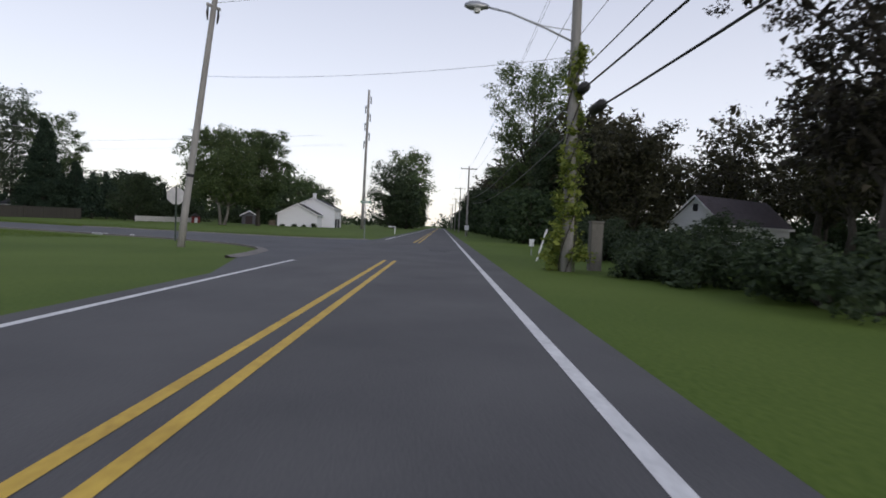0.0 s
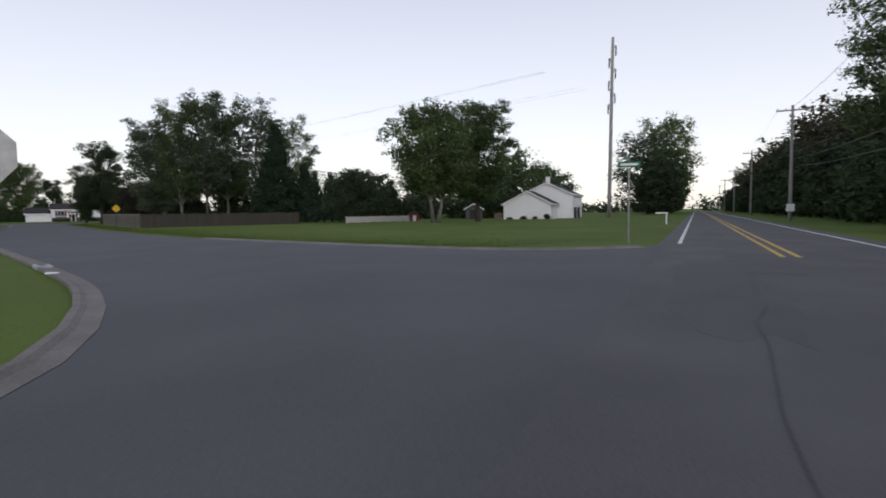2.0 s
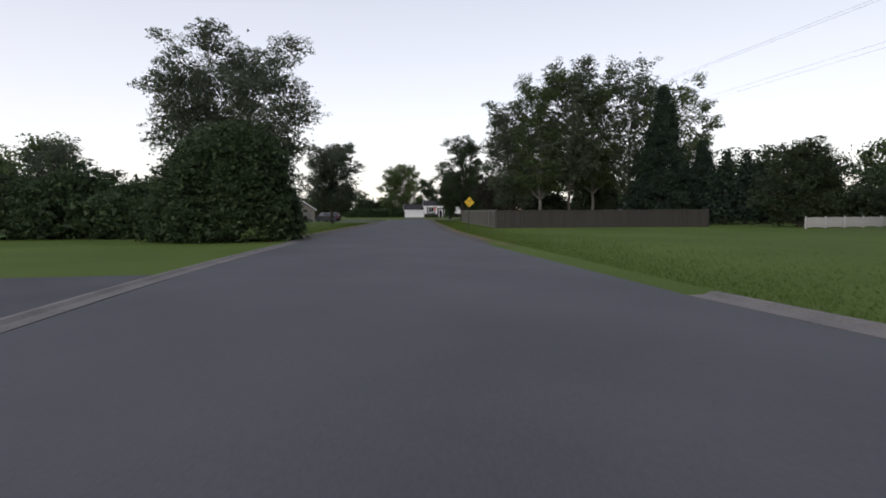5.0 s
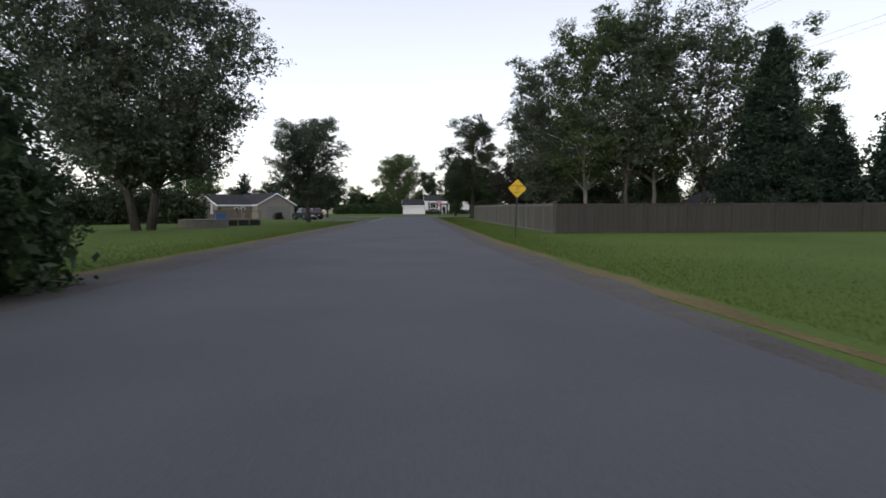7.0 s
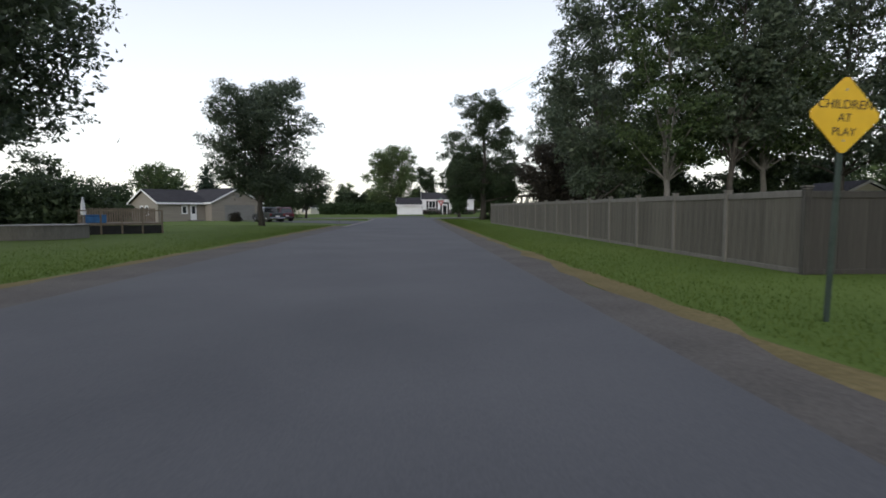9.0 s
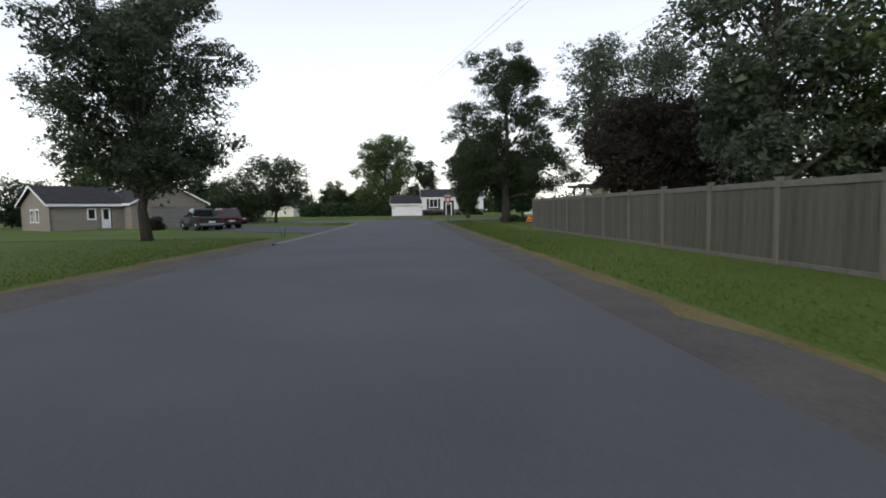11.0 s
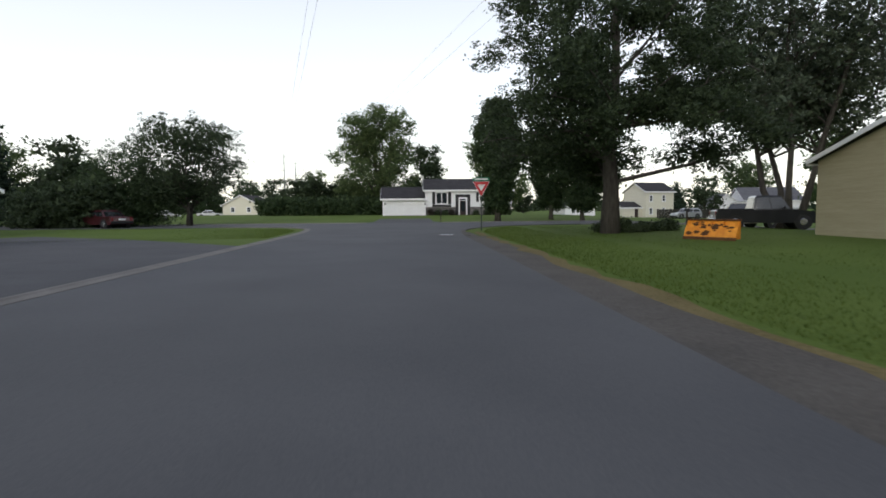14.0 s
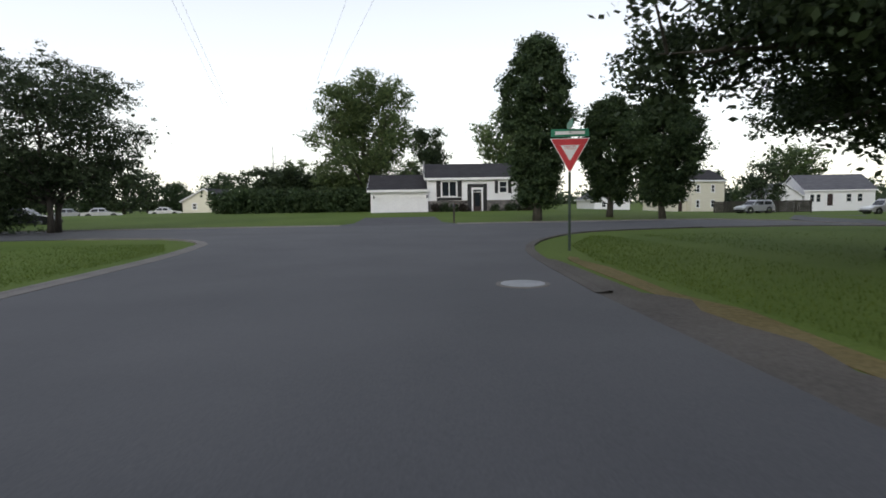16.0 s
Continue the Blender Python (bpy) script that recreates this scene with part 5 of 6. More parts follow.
# fittings of the corner pole: cut-outs and insulators near the top, a strap lower down
for s in (-1, 1):
    part("cutout", Mesh().tube([(0.92 + 0.24 * s, -0.41, 9.4), (0.91 + 0.26 * s, -0.41, 9.15), (0.9 + 0.22 * s, -0.4, 8.85)], [0.03, 0.05, 0.025], 7), WIRE, corner_pole, "dark cut-out insulator")
part("bracket", Mesh().box(0.62, -0.47, 9.4, 1.24, -0.37, 9.5, 0.01), POLEWOOD, corner_pole)
part("strap", Mesh().tube([(0.272, -0.122, 2.72), (0.284, -0.128, 2.84)], 0.145, 12), WIRE, corner_pole, "dark metal strap")
for z, s in ((28.1, 1), (25.8, -1), (24.4, 1), (22.2, -1), (20.4, 1), (18.5, -1)):
    ins = part("insulator", Mesh().tube([(0.88 * s, -0.02 * z, z - 0.14 - 0.17 * i) for i in range(10)], [0.07 if i % 2 else 0.15 for i in range(10)], 8), WIRE, far_pole, "hanging dark insulator string")
    part("bracket", Mesh().tube([(0.28 * s, -0.02 * z, z - 0.7), (0.88 * s, -0.02 * z, z - 0.11)], 0.05, 6).tube([(0.28 * s, -0.02 * z, z), (0.88 * s, -0.02 * z, z - 0.11)], 0.05, 6), GALV, far_pole)


# climbing vine on the pole
def vine():
    t = thing("climbing_vine", pose(-3.6, -52.2, 0), "yellow-green climbing vine wrapped round a wooden pole", "vine")
    r = random.Random(8)
    c, q = [], []
    for i in range(40):
        z = 0.2 + 6.8 * (i / 40)
        w = 0.52 - 0.045 * z + (0.3 if z < 1.2 else 0)
        a = r.uniform(0, 6.28)
        c.append((math.cos(a) * w * 0.6, math.sin(a) * w * 0.6, z))
        q.append((w * r.uniform(0.4, 0.7), w * r.uniform(0.4, 0.7), r.uniform(0.2, 0.42)))
    st = Mesh()
    for k in range(4):
        st.tube([(0.24 * math.cos(k * 1.6 + 0.45 * i), 0.24 * math.sin(k * 1.6 + 0.45 * i), -0.05 + i * 0.33) for i in range(20)], 0.018, 5)
    part("stem", st, BARK, t)
    part("foliage", leaf_mesh("foliage", c, q, 4600, 0.1, np.random.default_rng(4), shell=0.6), VINE, t)


vine()
cab = thing("utility_cabinet", pose(-2.3, -52.8, 0, 0, 0, -60), "tall narrow beige utility cabinet beside the pole", "cabinet")
part("body", Mesh().box(-0.2, -0.15, -0.05, 0.2, 0.15, 1.55, 0.02), FENCE_POST, cab)
part("lid", Mesh().box(-0.22, -0.17, 1.55, 0.22, 0.17, 1.62, 0.015), FENCE_POST, cab)
st = thing("marker_post", pose(0.9, -49.9, 0, 0, 0, -63), "thin white leaning marker stake in the grass", "post")
part("stake", Mesh().box(-0.035, -0.02, -0.1, 0.035, 0.02, 1.35, 0.005), SIGN_WHITE, st, at=Matrix.Rotation(radians(16), 4, "Y"))
bx = thing("meter_box", pose(5.0, -48.4, 0, 0, 0, -60), "small pale meter box on a short stake", "box")
part("stake", Mesh().box(-0.02, -0.02, -0.1, 0.02, 0.02, 0.5), GALV, bx)
part("case", Mesh().box(-0.11, -0.06, 0.45, 0.11, 0.06, 0.8, 0.01), TRIM, bx)
# street name post on the corner lawn
ns = thing("street_name_sign", pose(14.5, -31.9, 0, 0, 0, -52), "green street name sign on a thin steel post", "road sign")
part("post", Mesh().tube([(0, 0, -0.2), (0, 0, 2.75)], 0.03, 8), GALV, ns)
b = part("name_blade", Mesh().box(-0.4, -0.008, 2.78, 0.4, 0.008, 2.98, 0.004), SIGN_GREEN, ns, "green name blade")
part("lettering", Mesh().box(-0.3, -0.011, 2.84, 0.3, -0.0085, 2.92), SIGN_WHITE, b)
b = part("name_blade", Mesh().box(-0.008, -0.4, 3.0, 0.008, 0.4, 3.18, 0.004), SIGN_GREEN, ns, "green name blade")
part("lettering", Mesh().box(0.0085, -0.3, 3.05, 0.011, 0.3, 3.13), SIGN_WHITE, b)


def mailbox(x, y, turn, label):
    t = thing("mailbox", pose(x, y, ground_z(x, y), 0, 0, turn), label, "mailbox")
    part("post", Mesh().box(-0.05, -0.05, -0.2, 0.05, 0.05, 1.0, 0.006), BARK, t)
    arch = [(-0.09, 1.0), (0.09, 1.0), (0.09, 1.14)] + [(0.09 * math.cos(radians(a)), 1.14 + 0.09 * math.sin(radians(a))) for a in range(20, 180, 20)] + [(-0.09, 1.14)]
    bx = part("box", Mesh().prism(arch, "y", -0.25, 0.25), SHUTTER, t, "dark metal letter box")
    part("flag", Mesh().box(0.092, -0.1, 1.08, 0.1, -0.06, 1.26), SIGN_RED, bx, "small red flag")
    return t


mailbox(-4.6, -16.2, 90, "dark mailbox on a wooden post beside the driveway")
mailbox(2.9, 118.4, 0, "dark mailbox on a wooden post at the driveway's end")
mailbox(20.5, 106.2, 0, "dark mailbox on a wooden post beside the cross street")
# white board sign on a post by the main road
rs = thing("yard_sign", pose(38.5, -19.8, 0, 0, 0, -50), "white T-shaped sign post on the grass beside the main road", "sign")
part("post", Mesh().box(-0.06, -0.05, -0.2, 0.06, 0.05, 0.95, 0.01), SIGN_WHITE, rs)
part("arm", Mesh().box(-0.85, -0.04, 0.84, 0.1, 0.04, 0.97, 0.01), SIGN_WHITE, rs)

# ---- white picket-topped fence and the house beyond the corner lawn ----
OFFWHITE = material("weathered_white_fence_paint", (0.40, 0.39, 0.38), (0.56, 0.55, 0.54), 0.7, grain=5, stain=1.2, bump=0.1)
wf = thing("white_fence", pose(30, 19.9, 0), "low white panel fence at the back of the lawn", "fence")
A, B = Vector((0, 0, 0)), Vector((12.3, 3.7, 0))
ang = math.atan2(B.y, B.x)
mm = Matrix.Rotation(ang, 4, "Z")
Lw = B.length
for i in range(7):
    part("post", Mesh().box(-0.06, -0.06, -0.1, 0.06, 0.06, 0.95, 0.01), OFFWHITE, wf, at=mm @ Matrix.Translation((Lw * i / 6, 0, 0)))
pk = Mesh().box(-0.06, -0.012, 0.05, 0.06, 0.012, 0.82).data("picket")
pk.materials.append(OFFWHITE)
for i in range(90):
    q = Lw * (i + 0.5) / 90
    part("picket", pk, OFFWHITE, wf, at=mm @ Matrix.Translation((q, 0, 0.06 * abs(math.sin(q * 1.5)))))
part("rail", Mesh().box(0, 0.014, 0.3, Lw, 0.05, 0.4).box(0, 0.014, 0.66, Lw, 0.05, 0.76), OFFWHITE, wf, at=mm)


def simple_house(m, label, w, d, eave, ridge, siding, roofing, axis, wins=(), door=None, gdoor=None, base=-0.15, trim=True):
    h = thing("house", m, label, "house")
    g = Mesh()
    holes = [(a, b, c, e) for a, b, c, e in wins] + ([door] if door else []) + ([gdoor] if gdoor else [])
    wall(g, 0, w, base, eave, 0, 0.2, holes)
    g.box(0, 0.2, base, 0.2, d, eave).box(w - 0.2, 0.2, base, w, d, eave).box(0.2, d - 0.2, base, w - 0.2, d, eave)
    if axis == "x":
        gable_wall(g, 0, d, eave, ridge - 0.1, 0, 0.2, "x")
        gable_wall(g, 0, d, eave, ridge - 0.1, w - 0.2, 0.2, "x")
    else:
        gable_wall(g, 0, w, eave, ridge - 0.1, 0, 0.2, "y")
        gable_wall(g, 0, w, eave, ridge - 0.1, d - 0.2, 0.2, "y")
    part("wall", g, siding, h)
    gable_roof(h, 0, w, 0, d, eave, ridge, roofing, axis=axis, over=0.3, trim=trim)
    for a, b, c, e in wins:
        window(h, a, b, c, e, 0, shutters=False, bars=0, rail=True)
    if door:
        part("door", Mesh().box(door[0], 0.05, door[2], door[1], 0.12, door[3], 0.01), DARKDOOR, h, "dark door")
    if gdoor:
        garage_door(h, *gdoor, 0.06, TRIM, "white garage door", cols=4)
    return h


# white house beyond the corner lawn: a low garage gable towards the lawn, a taller gabled block with a chimney behind it
CORNER_HOUSE = pose(55.7, 16.9, 0, 0, 0, -59)
simple_house(CORNER_HOUSE, "white garage gable of a house beyond the corner lawn", 7.4, 6.0, 2.35, 4.25, SIDING, SHINGLE, "y")
split = simple_house(CORNER_HOUSE @ Matrix.Translation((1.4, 6.05, 0)), "white split-level house with a white chimney beyond the corner lawn", 8.4, 12, 3.85, 5.75, SIDING, SHINGLE, "y")
part("chimney", Mesh().box(4.0, 0.4, 4.7, 4.6, 1.0, 6.75, 0.02).box(3.95, 0.35, 6.62, 4.65, 1.05, 6.75), SIDING, split, "white chimney")
SIDE = Matrix.Translation((8.4, 0, 0)) @ Matrix.Rotation(radians(90), 4, "Z")
for x0, x1 in ((3.4, 4.4), (7.2, 8.2), (8.5, 9.5)):
    window(split, x0, x1, 2.15, 3.3, -0.075, shutters=False, bars=0, m=SIDE, rail=True)
for x0, x1 in ((1.2, 4.4), (5.6, 8.8)):
    part("garage_door", Mesh().box(x0, -0.05, 0.0, x1, -0.01, 1.75, 0.01), SHUTTER, split, "dark garage opening", at=SIDE)
part("downspout", Mesh().tube([(8.62, -0.12, 3.5), (8.5, -0.1, 3.2), (8.5, -0.1, 0.1)], 0.05, 6), TRIM, split, "white downspout")
for i, (x, w, h) in enumerate(((1.2, 1.0, 0.4), (3.4, 0.9, 0.5), (5.0, 0.8, 0.35), (6.9, 1.1, 0.7))):
    p = CORNER_HOUSE @ Vector((x, -0.8, 0))
    bush(p.x, p.y, w, 0.8, h, "low shrub along the white garage wall", LEAF_DARK, 500, 0.12, seed=170 + i, lobes=6, name="shrub")
p = CORNER_HOUSE @ Vector((-1.0, 0.6, 0))
ws = thing("woodpile", pose(p.x, p.y, 0, 0, 0, -59), "stack of split brown firewood beside the garage", "woodpile")
for k in range(4):
    for i in range(5 - k % 2):
        part("log", Mesh().tube([(-0.55 + 0.26 * i + 0.13 * (k % 2), -0.4, 0.14 + 0.25 * k), (-0.55 + 0.26 * i + 0.13 * (k % 2), 0.4, 0.14 + 0.25 * k)], 0.13, 7), WOOD, ws)
ph = thing("play_house", pose(44.6, 25.4, 0, 0, 0, -30), "small red plastic play house beside the white fence", "play house")
RED = material("red_plastic", (0.16, 0.02, 0.018), (0.26, 0.035, 0.03), 0.5, grain=4, stain=1.5, bump=0.04)
part("walls", Mesh().box(-0.7, -0.6, -0.02, 0.7, 0.6, 1.1, 0.03), RED, ph)
part("roof", Mesh().prism([(-0.85, 1.08), (0.85, 1.08), (0, 1.65)], "y", -0.7, 0.7), SHINGLE_BROWN, ph)
part("door", Mesh().box(-0.25, -0.63, 0.0, 0.25, -0.6, 0.85, 0.01), SIGN_WHITE, ph)
simple_house(pose(56.3, 26.8, 0, 0, 0, -44), "small grey garden shed with double doors", 2.8, 2.4, 1.8, 2.6, SHINGLE_GREY, SHINGLE, "y", door=(0.7, 2.0, 0.05, 1.6))
# white gabled house in the wood beside the main road
wood_house = simple_house(pose(37.3, -52.4, 0, 0, 0, -120), "small white gabled house among dark trees", 5.3, 13, 2.6, 5.1, SIDING, SHINGLE_BROWN, "y",
             wins=((0.7, 1.5, 1.3, 2.3), (2.5, 3.2, 1.3, 2.3), (3.5, 4.2, 1.3, 2.3)))
part("gable_window", Mesh().box(2.4, -0.02, 3.7, 2.9, 0.0, 4.4), SHUTTER, wood_house, "small dark gable window")
# yellow garage and tan two-storey house behind the yard fence
simple_house(pose(17.75, 90.1, 0, 0, 0, -92.5), "pale yellow gabled house behind the yard fence", 11.6, 9, 3.2, 5.0, YELLOWSIDING, SHINGLE, "y", wins=((5.0, 6.8, 2.2, 2.9), (8.2, 9.2, 1.4, 2.7)))
tan_house = simple_house(pose(15.4, 73.2, 0), "tan two-storey gabled house behind the yard fence", 9.8, 5.2, 4.35, 6.0, TANSIDING, SHINGLE, "y", wins=((7.4, 7.95, 3.1, 4.0),), trim=False)
lantern = part("wall_lamp", Mesh().box(2.24, -0.06, 2.1, 2.36, 0.0, 2.5, 0.01).box(2.2, -0.22, 2.44, 2.4, 0.0, 2.48, 0.008), SHUTTER, tan_house, "black wall lantern, lit")
part("bulb", Mesh().tube([(2.3, -0.13, 2.2), (2.3, -0.13, 2.26), (2.3, -0.13, 2.36), (2.3, -0.13, 2.43)], [0.03, 0.06, 0.06, 0.02], 10), BULB, lantern, "warm glowing bulb", smooth=True)
# houses across the cross street
simple_house(pose(44.3, 166, -0.9, 0, 0, 12), "white two-storey farmhouse beyond the cross street", 6.2, 7, 5.2, 6.9, CREAMSIDING, SHINGLE, "x",
             wins=((0.8, 1.5, 0.9, 2.1), (0.8, 1.5, 3.3, 4.5), (3.6, 4.3, 0.9, 2.1), (3.6, 4.3, 3.3, 4.5)))
simple_house(pose(39.8, 166.2, -0.9, 0, 0, 12), "low white wing of the farmhouse", 4.4, 5, 2.2, 3.2, CREAMSIDING, SHINGLE, "x", door=(2.8, 3.6, 0.0, 2.0))
simple_house(pose(61.5, 174, -1.0, 0, 0, -12), "white house with a garage gable and dark roof", 6.2, 7, 2.6, 4.8, SIDING, SHINGLE_GREY, "y", gdoor=(3.4, 5.8, 0.0, 2.0))
simple_house(pose(68.2, 173, -1.0, 0, 0, -12), "white single-storey house with a long dark roof", 11, 9, 3.6, 6.2, SIDING, SHINGLE_GREY, "x",
             wins=((0.8, 1.6, 1.5, 2.9), (1.8, 2.6, 1.5, 2.9), (6.5, 7.4, 1.5, 2.9), (8.2, 9.1, 1.5, 2.9)), door=(3.6, 4.5, 0.9, 2.9))
simple_house(pose(-37.0, 176, 0, 0, 0, -5), "cream gabled house beyond a hedge", 7.4, 9, 2.4, 4.3, CREAMSIDING, SHINGLE, "y", wins=((1.6, 2.4, 1.0, 2.0), (4.8, 5.6, 1.0, 2.0)))
simple_house(pose(29.5, 168, -0.6, 0, 0, 5), "white house glimpsed between the evergreens", 6, 7, 2.2, 3.6, SIDING, SHINGLE_GREY, "y", wins=((1.2, 2, 0.9, 1.8), (3.8, 4.6, 0.9, 1.8)))
simple_house(pose(31.4, 57.6, 0, 0, 0, -6), "low pale gabled house behind the poplars", 5.6, 6, 1.95, 3.35, CREAMSIDING, SHINGLE, "y", wins=((3.9, 4.8, 1.2, 1.9),))

# dark board fence behind the parked crossover
df = thing("fence", pose(41.2, 154.6, ground_z(47, 154)), "dark brown board fence between the far houses", "fence")
for i in range(7):
    part("post", Mesh().box(2.17 * i - 0.06, -0.06 - 0.15 * i, -0.2, 2.17 * i + 0.06, 0.06 - 0.15 * i, 1.65), FENCE_DARK, df)
for i in range(52):
    part("board", Mesh().box(0.25 * i + 0.01, 0.065 - 0.0173 * i, 0.0, 0.25 * i + 0.24, 0.09 - 0.0173 * i, 1.55), FENCE_DARK, df)

# pergola beyond the fence end
pg = thing("pergola", pose(11.8, 75.0, 0), "dark wooden pergola frame behind the fence", "pergola")
for x in (0.2, 3.4):
    for y in (0, 2.4):
        part("post", Mesh().box(x - 0.06, y - 0.06, -0.1, x + 0.06, y + 0.06, 2.75), BARK, pg)
for y in (0, 2.4):
    part("beam", Mesh().box(-0.3, y - 0.04, 2.75, 4.0, y + 0.04, 2.95), BARK, pg)

# above-ground pool with deck, blue cover box
pl = thing("pool", pose(-17.5, 44.8, 0), "small above-ground swimming pool with a grey wall", "pool")
part("wall", Mesh().tube([(0, 0, -0.05), (0, 0, 0.6)], 1.9, 40), FENCE_POST, pl)
part("rim", Mesh().tube([(0, 0, 0.6), (0, 0, 0.65)], 1.96, 40), FENCE_POST, pl)
dk = thing("deck", pose(-21.4, 48.4, 0, 0, 0, 30), "dark wooden deck with a boarded railing beside the pool", "deck")
part("platform", Mesh().box(2.9, -1.6, 0.5, 7.0, 1.8, 0.62), WOOD, dk)
for i in range(5):
    part("post", Mesh().box(2.95 + i, -1.56, -0.1, 3.04 + i, -1.47, 1.35), WOOD, dk)
for i in range(32):
    part("board", Mesh().box(2.95 + 0.125 * i, 1.7, 0.62, 3.05 + 0.125 * i, 1.73, 1.45 + 0.02 * (i % 3)), WOOD, dk)
part("rail", Mesh().box(2.9, -1.56, 1.28, 7.0, -1.44, 1.35), WOOD, dk)
part("skirt", Mesh().box(2.95, -1.5, 0.0, 6.95, -1.46, 0.48), RUBBER, dk, "dark boarded skirt under the deck")
cb = thing("cover_box", pose(-17.9, 49.9, 0.62, 0, 0, 30), "bright blue plastic storage box on the deck", "box")
BLUE = material("blue_plastic", (0.02, 0.10, 0.26), (0.05, 0.18, 0.40), 0.5, grain=5, stain=2, bump=0.05)
part("body", Mesh().box(-0.5, -0.35, 0, 0.5, 0.35, 0.4, 0.04), BLUE, cb)
part("lid", Mesh().box(-0.53, -0.38, 0.4, 0.53, 0.38, 0.47, 0.03), BLUE, cb)

um = thing("garden_umbrella", pose(-19.0, 50.6, 0.62), "closed white garden umbrella standing on the deck", "umbrella")
part("pole", Mesh().tube([(0, 0, 0), (0, 0, 1.5)], 0.02, 6), GALV, um)
part("canopy", Mesh().tube([(0, 0, 0.45), (0, 0, 0.6), (0, 0, 1.1), (0, 0, 1.48)], [0.12, 0.14, 0.1, 0.02], 8), SIGN_WHITE, um, "furled white canopy")

# driveways
structure("driveway_2", ribbon([(-5.6, 70.5), (-5.7, 86.5), (-13, 92.5), (-19.0, 96.0), (-24.0, 90.0), (-15, 80.5)], 0.018), DRIVE, "grey asphalt driveway to the tan garage", "driveway")
structure("driveway_3", ribbon([(-3.3, -15.4), (-4.2, -8.2), (-9, -8.7), (-32, -9.0), (-32, -15.0), (-9, -15.2)], 0.018), DRIVE, "grey asphalt drive branching off the street", "driveway")
structure("driveway_4", ribbon([(26, 117.2), (34, 117.2), (40, 128), (46, 136), (40, 138), (32, 128)], 0.02), DRIVE, "grey asphalt driveway beyond the cross street", "driveway")


# ---- vehicles ----
def paint(name, c, c2):
    return material(name, c, c2, 0.3, metal=0.3, grain=3, stain=0.8, bump=0.0, coat=0.6)


GLASS_CAR = glass("car_glass", (0.015, 0.018, 0.02))
TAIL = material("red_tail_lamp", (0.13, 0.008, 0.010), (0.20, 0.012, 0.014), 0.3, bump=0)
HEADLAMP = material("clear_headlamp", (0.5, 0.5, 0.5), (0.7, 0.7, 0.7), 0.2, bump=0)


def loft(g, low, high):
    """A solid between two outlines with the same count of corners."""
    n = len(low)
    g.add(low + high, [tuple(range(n))[::-1], tuple(range(n, 2 * n))] + [(i, (i + 1) % n, n + (i + 1) % n, n + i) for i in range(n)])


